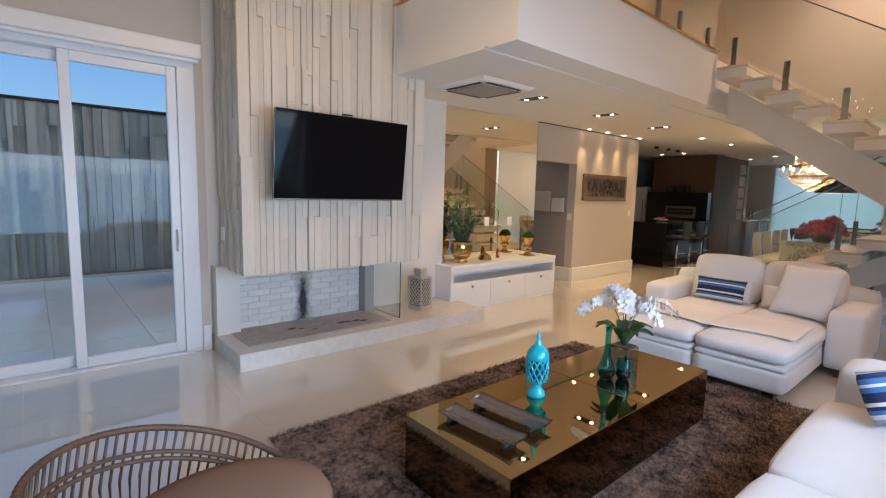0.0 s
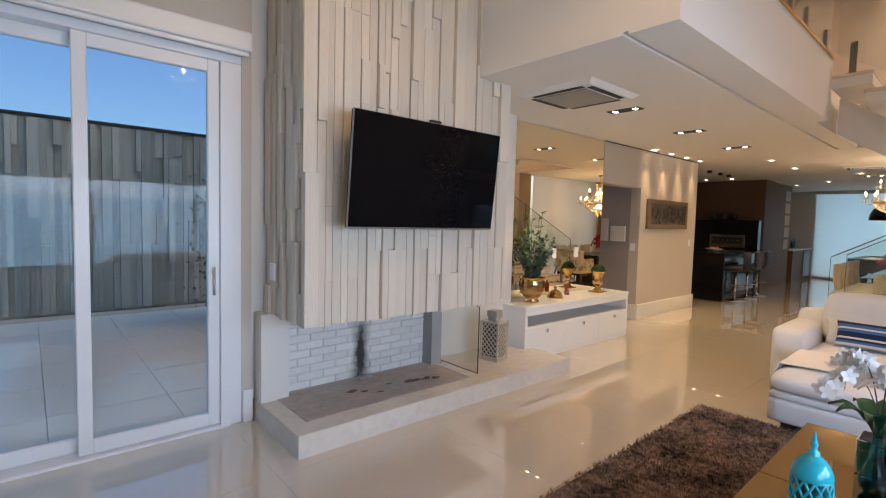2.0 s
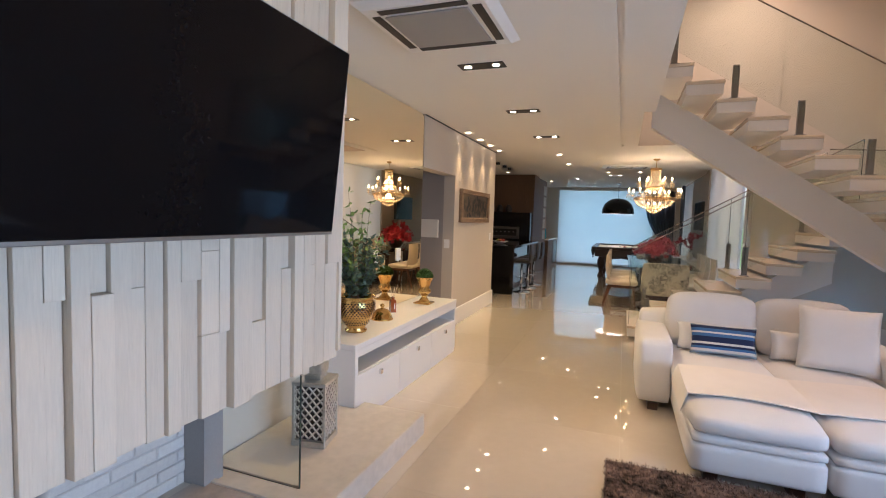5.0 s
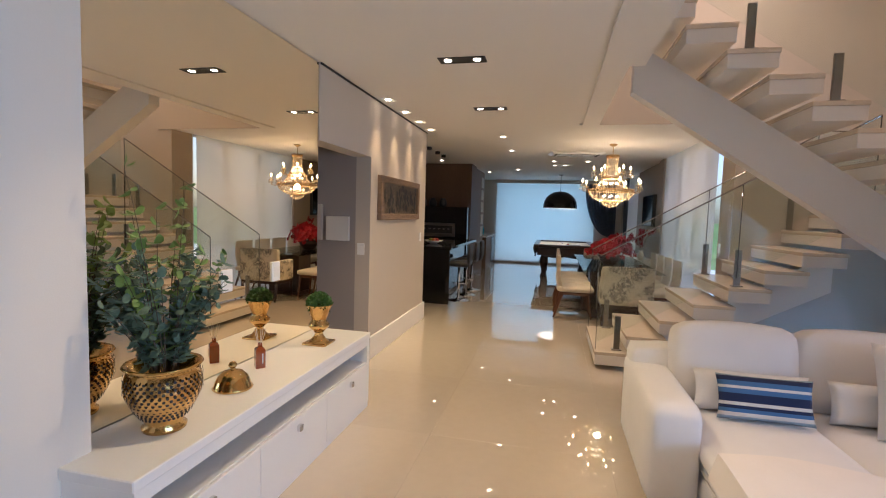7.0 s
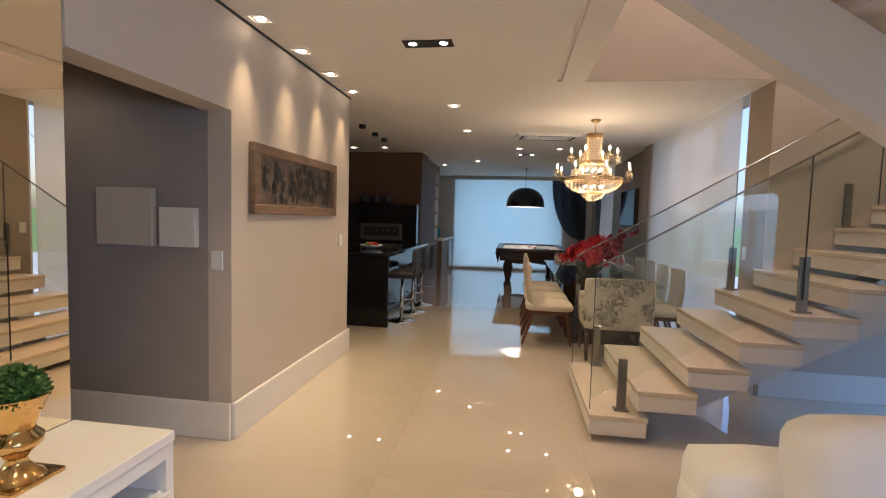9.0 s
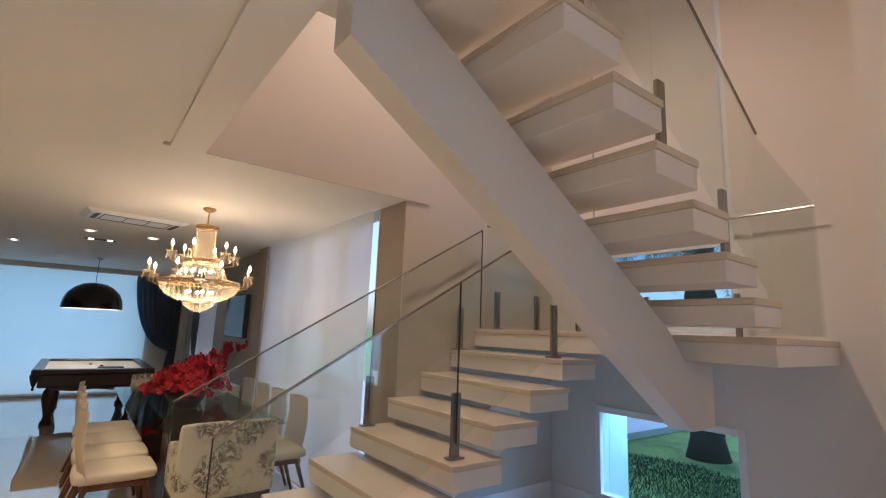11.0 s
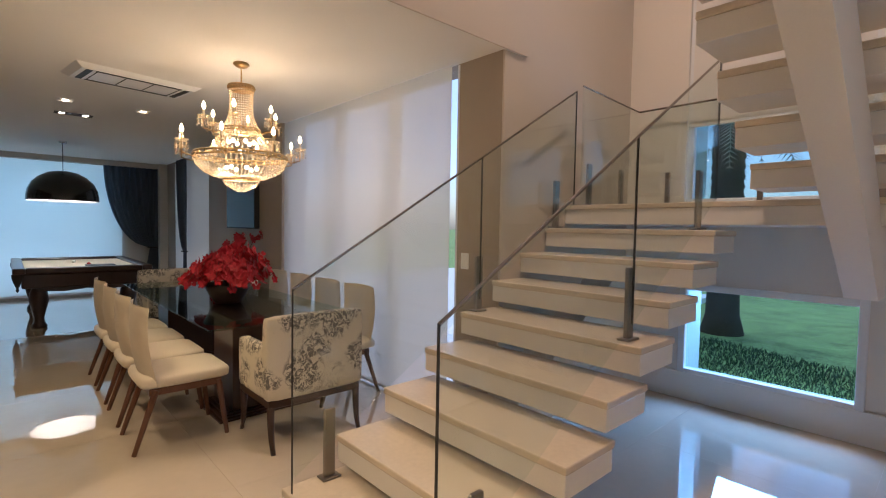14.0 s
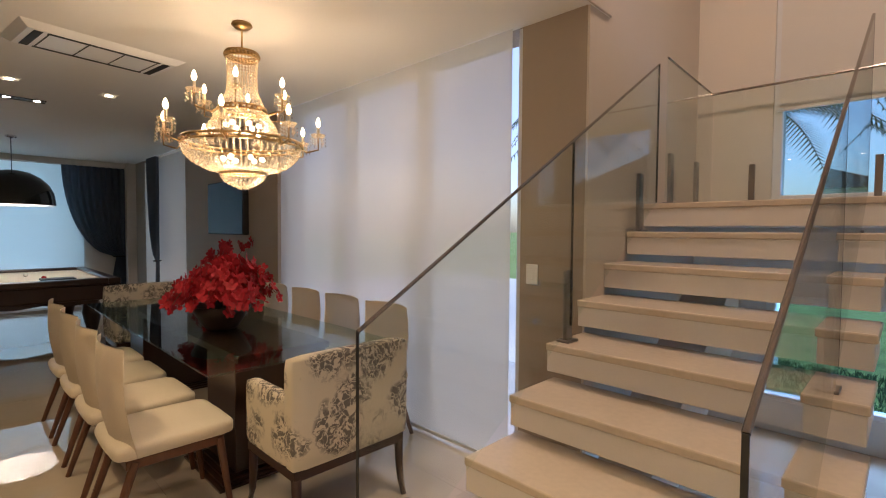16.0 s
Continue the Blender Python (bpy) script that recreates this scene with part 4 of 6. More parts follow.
jar(2.86, 2.51)


def tray(x, y, rz):
    ob = thing("tray", x, y, TT, rz, "long silver-glazed rectangular tray on small feet", "tray", "pair of trays")
    t = bmesh.new()
    n, m = 16, 6
    grid = [[t.verts.new((0.23 * (2 * i / n - 1), 0.07 * (2 * j / m - 1), 0.022 + 0.012 * abs(2 * i / n - 1) ** 3 + 0.014 * abs(2 * j / m - 1) ** 3)) for j in range(m + 1)] for i in range(n + 1)]
    for i in range(n):
        for j in range(m):
            t.faces.new((grid[i][j], grid[i + 1][j], grid[i + 1][j + 1], grid[i][j + 1]))
    bmesh.ops.solidify(t, geom=t.faces[:], thickness=0.007)
    part("dish", t, mat("silver_glaze", (0.42, 0.36, 0.32), 0.2, 0.7, vary=0.2, scale=9, fine=60), ob, smooth=True)
    for sx in (-0.17, 0.17):
        part("foot", block(sx - 0.01, sx + 0.01, -0.05, 0.05, 0, 0.024, 0.002), M_MATT, ob)


tray(2.31, 2.41, 95)
tray(2.52, 2.43, 95)

M_PETAL = mat("white_petal", (0.80, 0.78, 0.76), 0.6, vary=0.06, scale=20, fine=90)
M_ORLEAF = mat("orchid_leaf", (0.03, 0.09, 0.025), 0.35, vary=0.25, scale=8, fine=50)
orc = thing("orchid", 3.66, 2.42, TT, 0, "white orchids in a square mirrored pot", "plant")
part("pot", block(-0.07, 0.07, -0.07, 0.07, 0.0, 0.16, 0.004), mat("mirror_pot", (0.70, 0.70, 0.68), 0.06, 1.0, vary=0.02), orc)
part("moss", block(-0.06, 0.06, -0.06, 0.06, 0.160, 0.168, 0.002), M_BARK, orc)
rr = random.Random(21)
lv = bmesh.new()
for k in range(8):
    a = k * 0.785 + rr.uniform(-0.2, 0.2)
    rows = []
    for i in range(8):
        t = i / 7
        c = Vector((math.cos(a) * 0.19 * t, math.sin(a) * 0.19 * t, 0.16 + 0.14 * math.sin(2.2 * t) * rr.uniform(0.95, 1.05)))
        s = Vector((-math.sin(a), math.cos(a), 0)) * 0.042 * math.sin(math.pi * min(0.98, 0.12 + 0.86 * t))
        rows.append((lv.verts.new(c - s + Vector((0, 0, 0.01))), lv.verts.new(c), lv.verts.new(c + s + Vector((0, 0, 0.01)))))
    for p, q in zip(rows, rows[1:]):
        lv.faces.new((p[0], p[1], q[1], q[0]))
        lv.faces.new((p[1], p[2], q[2], q[1]))
part("leaves", lv, M_ORLEAF, orc, "broad dark green leaves", True)
sm, fl = bmesh.new(), bmesh.new()


def bloom(bm, c, face, s, rr):
    q = face.to_track_quat("Z", "Y").to_matrix()
    for k in range(5):
        a = 2 * math.pi * k / 5 + rr.uniform(-0.1, 0.1)
        w0 = 0.55 if k % 2 else 0.42
        outl = [(0, 0.05), (-w0 * 0.8, 0.55), (-w0 * 0.5, 0.95), (0, 1.08), (w0 * 0.5, 0.95), (w0 * 0.8, 0.55)]
        rot = Matrix.Rotation(a, 3, "Z")
        bm.faces.new([bm.verts.new(c + q @ (rot @ Vector((x * s, y * s, 0.18 * s * y * y - 0.05 * s * k)))) for x, y in outl])


for k, (a, out, up) in enumerate(((0.6, 0.30, 0.32), (1.2, 0.20, 0.37), (2.6, 0.32, 0.31), (3.6, 0.16, 0.36), (5.2, 0.30, 0.32), (4.4, 0.26, 0.30), (0.0, 0.34, 0.28))):
    pts = []
    for i in range(14):
        t = i / 13
        pts.append(Vector((math.cos(a) * out * t ** 1.5, math.sin(a) * out * t ** 1.5, 0.16 + up * math.sin(2.25 * t) * 1.0)))
    tube(sm, pts, 0.003, 5, 0.0015)
    for i in range(6, 14):
        for s in (-1, 1):
            c = pts[i] + Vector((-math.sin(a), math.cos(a), 0)) * 0.022 * s + Vector((0, 0, rr.uniform(-0.012, 0.01)))
            bloom(fl, c, Vector((math.cos(a) + rr.uniform(-0.7, 0.7), math.sin(a) + rr.uniform(-0.7, 0.7) - 0.3, rr.uniform(-0.1, 0.5))), 0.033, rr)
part("stem", sm, M_BARK, orc)
part("blossom", fl, M_PETAL, orc, "white petals")["kind"] = "stuff"
for x, y, hh, lab in ((3.42, 2.40, 0.34, "tall necked teal glass vase"), (3.50, 2.33, 0.13, "low round teal glass vase")):
    v = thing("glass_vase", x, y, TT, 0, lab, "vase")
    prof = [(0, 0), (0.035, 0), (0.052, 0.03), (0.055, 0.06), (0.042, 0.10), (0.026, 0.15), (0.018, 0.22), (0.017, 0.30), (0.022, hh)] if hh > 0.2 else [(0, 0), (0.03, 0), (0.042, 0.03), (0.044, 0.08), (0.040, hh)]
    tealg = bpy.data.materials.get("teal_glass") or clear_glass("teal_glass", (0.25, 0.72, 0.78), 1.5)
    g = part("vase_body", lathe(bmesh.new(), prof, 28), tealg, v, smooth=True)
    part("base", lathe(bmesh.new(), [(0, 0.002), (0.032, 0.004), (0.046, 0.03), (0.044, 0.055), (0, 0.058)], 24), clear_glass("deep_teal_glass", (0.02, 0.30, 0.38), 1.4), v, "deep teal thick glass bottom", True)


def cushion(name, x, y, z, w, d, hh, m, material, label, group=""):
    """A soft pillow: two swollen faces meeting in a seam."""
    bm = bmesh.new()
    n = 14
    top, bot = [], []
    for s, rows in ((1, top), (-1, bot)):
        for i in range(n + 1):
            row = []
            for j in range(n + 1):
                u, v = 2 * i / n - 1, 2 * j / n - 1
                puffy = ((1 - u ** 4) * (1 - v ** 4)) ** 0.55
                row.append(bm.verts.new((u * w / 2 * (1 - 0.06 * (1 - v * v) * abs(u) ** 3), v * hh / 2 * (1 - 0.06 * (1 - u * u) * abs(v) ** 3), s * d / 2 * puffy)))
            rows.append(row)
        for i in range(n):
            for j in range(n):
                f = (rows[i][j], rows[i + 1][j], rows[i + 1][j + 1], rows[i][j + 1])
                bm.faces.new(f if s > 0 else f[::-1])
    bmesh.ops.remove_doubles(bm, verts=bm.verts, dist=0.0005)
    ob = part(name, bm, material, None, "", True)
    tagged(ob, label, "cushion", group)
    ob.matrix_world = m
    return ob


def striped(name, axis, width, stops):
    """Woven stripes across one axis of the cloth."""
    m = mat(name, (1, 1, 1), 0.9, vary=0.06, scale=6, fine=300, bump=0.2)
    n, l = m.node_tree.nodes, m.node_tree.links
    tc, sp, mr, cr = n.new("ShaderNodeTexCoord"), n.new("ShaderNodeSeparateXYZ"), n.new("ShaderNodeMapRange"), n.new("ShaderNodeValToRGB")
    l.new(tc.outputs["Object"], sp.inputs[0])
    l.new(sp.outputs[axis], mr.inputs["Value"])
    mr.inputs["From Min"].default_value, mr.inputs["From Max"].default_value = -width / 2, width / 2
    l.new(mr.outputs[0], cr.inputs[0])
    cr.color_ramp.interpolation = "CONSTANT"
    e = cr.color_ramp.elements
    e[0].position, e[0].color = 0, (*stops[0][1], 1)
    e[1].position, e[1].color = stops[1][0], (*stops[1][1], 1)
    for p, c in stops[2:]:
        e.new(p).color = (*c, 1)
    l.new(cr.outputs[0], n["Principled BSDF"].inputs["Base Color"])
    return m


NAVY, MID, PALE, WHITE = (0.012, 0.025, 0.085), (0.06, 0.16, 0.36), (0.30, 0.40, 0.50), (0.68, 0.68, 0.66)
M_STRIPE = striped("blue_striped_cloth", 1, 0.26, [(0, PALE), (0.10, WHITE), (0.18, MID), (0.26, NAVY), (0.33, WHITE), (0.40, NAVY), (0.58, MID), (0.68, WHITE), (0.74, MID), (0.84, NAVY), (0.94, PALE)])


def legblock(parent, x, y):
    part("foot", block(x - 0.10, x + 0.10, y - 0.04, y + 0.04, 0.0, 0.06, 0.004), M_DARKWOOD, parent, "dark wooden foot")


# sofa that faces the entrance side, with deep pull-out seats
sofa = thing("sofa", 6.10, 2.50, 0, 0, "white upholstered two-seat sofa with deep pull-out seats", "sofa")
for y0, y1, nm in ((0.70, 0.97, "armrest"), (-0.97, -0.70, "armrest")):
    part(nm, puff(bmesh.new(), -0.06, 0.95, y0, y1, 0.06, 0.585, 0.045, 3, 0.008), M_SOFA, sofa, "", True)
    legblock(sofa, 0.05, (y0 + y1) / 2)
    legblock(sofa, 0.85, (y0 + y1) / 2)
part("back_frame", puff(bmesh.new(), 0.72, 1.0, -0.94, 0.94, 0.06, 0.70, 0.06, 3, 0.01), M_SOFA, sofa, "", True)
for y0, y1 in ((-0.695, -0.015), (0.0, 0.695)):
    part("seat_base", puff(bmesh.new(), -1.14, 0.75, y0, y1, 0.06, 0.24, 0.03, 3, 0.004), M_SOFA, sofa, "", True)
    part("seat_band", puff(bmesh.new(), -1.135, 0.75, y0 + 0.003, y1 - 0.003, 0.235, 0.295, 0.025, 3, 0.004), M_SOFA, sofa, "", True)
    part("seat_cushion", puff(bmesh.new(), -1.145, 0.72, y0 - 0.004, y1 + 0.004, 0.285, 0.425, 0.06, 3, 0.02), M_SOFA, sofa, "", True)
    bk = part("back_cushion", puff(bmesh.new(), -0.13, 0.13, y0 + 0.005, y1 - 0.005, 0.0, 0.48, 0.065, 3, 0.03), M_SOFA, sofa, "", True)
    bk.matrix_local = pose(0.66, 0, 0.41, 0, 11, 0)
    legblock(sofa, -0.99, (y0 + y1) / 2 + 0.22)
    legblock(sofa, -0.99, (y0 + y1) / 2 - 0.22)
SEAT = 0.43
cushion("striped_cushion", 0, 0, 0, 0.50, 0.11, 0.25, pose(6.40, 2.80, SEAT + 0.135, 0, -72, 0) @ pose(0, 0, 0, 0, 0, 90) @ pose(0, 0, 0, 0, 0, 180), M_STRIPE, "blue and white striped lumbar cushion on the sofa", "")
cushion("lumbar_cushion", 0, 0, 0, 0.62, 0.14, 0.24, pose(6.52, 2.83, SEAT + 0.125, 0, -76, 0) @ pose(0, 0, 0, 0, 0, 90), M_SOFA, "white lumbar cushion behind the striped one", "white cushions")
cushion("lumbar_cushion", 0, 0, 0, 0.56, 0.14, 0.24, pose(6.50, 2.16, SEAT + 0.125, 0, -76, 0) @ pose(0, 0, 0, 0, 0, 90), M_SOFA, "white lumbar cushion against the sofa back", "white cushions")
cushion("square_cushion", 0, 0, 0, 0.52, 0.17, 0.52, pose(6.34, 2.03, SEAT + 0.25, 0, -64, -14) @ pose(0, 0, 0, 0, 0, 90), M_SOFA, "large square white cushion leaning on the sofa back", "white cushions")
# throw laid across the two seats
th = bmesh.new()
n, mm = 30, 8
grid = []
for i in range(n + 1):
    y = 3.235 - 1.40 * i / n
    row = []
    for j in range(mm + 1):
        x = 5.22 + 0.66 * j / mm + 0.03 * math.sin(y * 7)
        over = max(0.0, y - 3.205)
        row.append(th.verts.new((x, y - over * 0.3, 0.452 + 0.008 * math.exp(-((y - 2.5) / 0.05) ** 2) * -1 + 0.004 * math.sin(9 * x + 4 * y) - over * 4.0)))
    grid.append(row)
for i in range(n):
    for j in range(mm):
        th.faces.new((grid[i][j], grid[i][j + 1], grid[i + 1][j + 1], grid[i + 1][j]))
bmesh.ops.recalc_face_normals(th, faces=th.faces[:])
if sum(f.normal.z for f in th.faces) < 0:
    bmesh.ops.reverse_faces(th, faces=th.faces[:])
bmesh.ops.solidify(th, geom=th.faces[:], thickness=-0.006)
tagged(part("throw", th, mat("cream_throw", (0.88, 0.84, 0.80), 0.95, vary=0.05, scale=6, fine=240, bump=0.15), None, "", False), "cream woven throw laid across the sofa seats", "throw")

# sofa along the garden side
sofb = thing("sofa", 2.95, 0.98, 0, 0, "long white upholstered sofa beside the rug", "sofa")
for x0, x1 in ((1.25, 1.62), (-1.62, -1.35)):
    part("armrest", puff(bmesh.new(), x0, x1, -0.55, 0.42, 0.06, 0.62, 0.08, 3, 0.012), M_SOFA, sofb, "", True)
part("back_frame", puff(bmesh.new(), -1.6, 1.6, -0.58, -0.32, 0.06, 0.72, 0.06, 3, 0.01), M_SOFA, sofb, "", True)
for x0, x1 in ((-1.345, 0.09), (0.11, 1.245)):
    part("seat_base", puff(bmesh.new(), x0, x1, -0.5, 0.42, 0.07, 0.25, 0.03, 3, 0.004), M_SOFA, sofb, "", True)
    part("seat_cushion", puff(bmesh.new(), x0, x1, -0.4, 0.455, 0.24, 0.43, 0.06, 3, 0.02), M_SOFA, sofb, "", True)
    part("back_cushion", puff(bmesh.new(), x0, x1, -0.48, -0.24, 0.42, 0.86, 0.09, 3, 0.03), M_SOFA, sofb, "", True)
for x in (-1.45, 1.45):
    legblock(sofb, x, 0.3)
    legblock(sofb, x, -0.45)
cushion("striped_cushion", 0, 0, 0, 0.48, 0.13, 0.26, pose(4.02, 1.12, 0.585, 62, 0, -25), M_STRIPE, "blue and white striped cushion against the armrest", "")

# round rattan chair
rat = thing("rattan_chair", 1.08, 2.60, 0, 0, "low round rattan chair with a brown seat cushion", "chair")
M_RATTAN = mat("rattan_cane", (0.10, 0.052, 0.028), 0.5, vary=0.4, scale=14, fine=60)
face = radians(-40)


def rim(a):
    b = math.cos(a - face - math.pi)
    return Vector((0.45 * math.cos(a), 0.34 * math.sin(a), 0.47 + 0.19 * b))


cane = bmesh.new()
for k in range(84):
    a = 2 * math.pi * k / 84
    top = rim(a)
    pts = [Vector((0.26 * math.cos(a + 0.25), 0.22 * math.sin(a + 0.25), 0.05)), Vector((0.40 * math.cos(a + 0.15), 0.32 * math.sin(a + 0.15), 0.22)), Vector((0.47 * math.cos(a + 0.06), 0.37 * math.sin(a + 0.06), 0.22 + 0.5 * (top.z - 0.22))), top]
    tube(cane, pts, 0.0055, 6)
part("cane_ribs", cane, M_RATTAN, rat, "", True)
rb = bmesh.new()
for rad, dz in ((0.013, 0.0), (0.009, -0.10), (0.009, -0.13)):
    pts = [rim(2 * math.pi * i / 60) * (1 if dz == 0 else 1.0) + Vector((0, 0, dz)) for i in range(61)]
    tube(rb, pts, rad, 8)
for i in range(120):
    c = rim(2 * math.pi * i / 120)
    bmesh.ops.create_icosphere(rb, subdivisions=1, radius=0.0155, matrix=Matrix.Translation(c))
part("wrapped_rim", rb, M_RATTAN, rat, "", True)
part("base_ring", tube(bmesh.new(), [(0.27 * math.cos(2 * math.pi * i / 40), 0.22 * math.sin(2 * math.pi * i / 40), 0.02) for i in range(41)], 0.02, 8), M_RATTAN, rat, "", True)
sc = lathe(bmesh.new(), [(0, 0.0), (0.30, 0.0), (0.36, 0.03), (0.375, 0.07), (0.35, 0.11), (0.25, 0.135), (0, 0.145)], 40)
bmesh.ops.scale(sc, vec=(1, 0.8, 1), verts=sc.verts)
sp = part("seat_cushion", sc, mat("brown_cloth", (0.22, 0.13, 0.085), 0.9, vary=0.08, scale=5, fine=260, bump=0.25), rat, "plain brown cloth cushion", True)
sp.matrix_local = pose(0.10, -0.07, 0.33, 0, 0, 0)

# ---- dining room ----
dt = thing("dining_table", 12.42, 2.945, 0, 0, "long glass-topped dining table on a dark wooden base", "table")
gt = part("glass_top", block(-1.56, 1.56, -0.575, 0.575, 0.748, 0.762, 0.003), clear_glass("table_glass", (0.80, 0.90, 0.87), 1.6), dt, "clear glass with green edges")
gt.visible_shadow = False
bs = bmesh.new()
box(bs, -1.25, 1.25, -0.30, 0.30, 0.70, 0.745, 0.004)
part("under_frame", bs, M_DARKWOOD, dt)
for x in (-0.98, 0.98):
    ped = part("pedestal", block(x - 0.22, x + 0.22, -0.30, 0.30, 0.048, 0.70, 0.004), M_DARKWOOD, dt)
    for z, (a, b) in enumerate(((0.30, 0.42), (0.27, 0.39), (0.24, 0.36), (0.21, 0.33))):
        part("plinth_step", block(x - a, x + a, -b, b, z * 0.012, 0.012 + z * 0.012), M_DARKWOOD, ped)

chair = thing("dining_chair", 11.18, 3.62, 0, 0, "cream upholstered dining chair with slanted walnut legs", "chair", "dining chairs")
# the chair faces -y; its back leans towards +y
prof = []
for i in range(13):
    t = i / 12
    prof.append((0.18 + 0.045 * t ** 1.2 + 0.03 * math.sin(3.1 * t), 0.42 + 0.52 * t))
sh = bmesh.new()
rows = []
for y, z in prof:
    hw = 0.245 + 0.012 * math.sin(math.pi * (z - 0.42) / 0.52)
    rows.append([sh.verts.new((hw * u, y + 0.055 * (1 - u * u), z + (0.0 if z < 0.92 else -0.006 * u * u))) for u in (-1, -0.75, -0.4, 0, 0.4, 0.75, 1)])
for p, q in zip(rows, rows[1:]):
    for j in range(6):
        sh.faces.new((p[j], p[j + 1], q[j + 1], q[j]))
bmesh.ops.solidify(sh, geom=sh.faces[:], thickness=0.06)
bmesh.ops.bevel(sh, geom=[e for e in sh.edges if e.calc_face_angle(0) > 0.8], offset=0.016, segments=2, affect="EDGES")
part("backrest", sh, M_CREAM, chair, "", True)
part("seat", puff(bmesh.new(), -0.235, 0.235, -0.27, 0.27, 0.40, 0.49, 0.04, 3, 0.012), M_CREAM, chair, "", True)
part("seat_rail", block(-0.20, 0.20, -0.22, 0.22, 0.355, 0.402, 0.004), M_WALNUT, chair)
for sx in (-1, 1):
    part("leg", rod(bmesh.new(), (sx * 0.19, -0.20, 0.39), (sx * 0.21, -0.25, 0.0), 0.022, 0.014, 10), M_WALNUT, chair)
    part("leg", rod(bmesh.new(), (sx * 0.19, 0.18, 0.39), (sx * 0.21, 0.31, 0.0), 0.022, 0.014, 10), M_WALNUT, chair)
for k in range(4):
    if k:
        copy_thing(chair, pose(11.18 + 0.58 * k, 3.62, 0))
    copy_thing(chair, pose(11.20 + 0.58 * k, 2.38, 0, 0, 0, 180))


def floral(name):
    """Cream cloth printed with grey-black flower sprays."""
    m = mat(name, (0.66, 0.60, 0.48), 0.85, vary=0.04, scale=5, fine=260, bump=0.2)
    n, l = m.node_tree.nodes, m.node_tree.links
    b = n["Principled BSDF"]
    base = b.inputs["Base Color"].links[0].from_socket
    tc = n.new("ShaderNodeTexCoord")
    warp = n.new("ShaderNodeTexNoise")
    warp.inputs["Scale"].default_value, warp.inputs["Detail"].default_value = 14, 3
    mixv = n.new("ShaderNodeMix")
    mixv.data_type = "VECTOR"
    mixv.inputs[0].default_value = 0.10
    l.new(tc.outputs["Object"], warp.inputs["Vector"])
    l.new(tc.outputs["Object"], mixv.inputs[4])
    l.new(warp.outputs["Color"], mixv.inputs[5])
    vo = n.new("ShaderNodeTexVoronoi")
    vo.inputs["Scale"].default_value = 5.5
    vo2 = n.new("ShaderNodeTexVoronoi")
    vo2.feature = "DISTANCE_TO_EDGE"
    vo2.inputs["Scale"].default_value = 26
    no = n.new("ShaderNodeTexNoise")
    no.inputs["Scale"].default_value, no.inputs["Detail"].default_value = 34, 4
    for x in (vo, vo2, no):
        l.new(mixv.outputs[1], x.inputs["Vector"])
    lo = n.new("ShaderNodeMapRange")
    lo.inputs["From Min"].default_value, lo.inputs["From Max"].default_value = 0.74, 0.58
    l.new(vo.outputs["Distance"], lo.inputs["Value"])
    st = n.new("ShaderNodeMapRange")
    st.inputs["From Min"].default_value, st.inputs["From Max"].default_value = 0.02, 0.06
    l.new(vo2.outputs["Distance"], st.inputs["Value"])
    nr = n.new("ShaderNodeMapRange")
    nr.inputs["From Min"].default_value, nr.inputs["From Max"].default_value = 0.42, 0.50
    l.new(no.outputs["Fac"], nr.inputs["Value"])
    m1, m2 = n.new("ShaderNodeMath"), n.new("ShaderNodeMath")
    m1.operation = m2.operation = "MULTIPLY"
    l.new(lo.outputs[0], m1.inputs[0])
    l.new(nr.outputs[0], m1.inputs[1])
    l.new(m1.outputs[0], m2.inputs[0])
    l.new(st.outputs[0], m2.inputs[1])
    mx = n.new("ShaderNodeMix")
    mx.data_type = "RGBA"
    l.new(m2.outputs[0], mx.inputs[0])
    l.new(base, mx.inputs[6])
    mx.inputs[7].default_value = (0.17, 0.155, 0.14, 1)
    l.new(mx.outputs[2], b.inputs["Base Color"])
    return m


M_FLORAL = floral("floral_cloth")
arm = thing("floral_armchair", 10.72, 2.95, 0, 0, "cream armchair with grey flower print and dark legs", "armchair", "head of table armchairs")
# faces +x
part("backrest", puff(bmesh.new(), -0.29, -0.19, -0.35, 0.35, 0.34, 0.875, 0.025, 3, 0.006), M_FLORAL, arm, "", True)
for sy in (-1, 1):
    part("armrest", puff(bmesh.new(), -0.20, 0.24, sy * 0.31 - 0.04, sy * 0.31 + 0.04, 0.34, 0.68, 0.025, 3, 0.004), M_FLORAL, arm, "", True)
part("seat", puff(bmesh.new(), -0.20, 0.26, -0.27, 0.27, 0.34, 0.50, 0.03, 3, 0.01), M_FLORAL, arm, "", True)
part("seat_rail", block(-0.27, 0.24, -0.335, 0.335, 0.29, 0.342, 0.004), M_DARKWOOD, arm)
for sx in (-1, 1):
    for sy in (-1, 1):
        x0, y0 = (-0.25 if sx < 0 else 0.21), sy * 0.315
        part("leg", tube(bmesh.new(), [(x0, y0, 0.30), (x0 + sx * 0.004, y0, 0.18), (x0 + sx * 0.018, y0, 0.08), (x0 + sx * 0.045, y0, 0.0)], 0.026, 8, 0.016), M_DARKWOOD, arm, "", True)
copy_thing(arm, pose(14.20, 2.95, 0, 0, 0, 180))

# red orchids in a dark bowl
M_RED = mat("red_petal", (0.33, 0.002, 0.009), 0.7, vary=0.35, scale=20, fine=60)


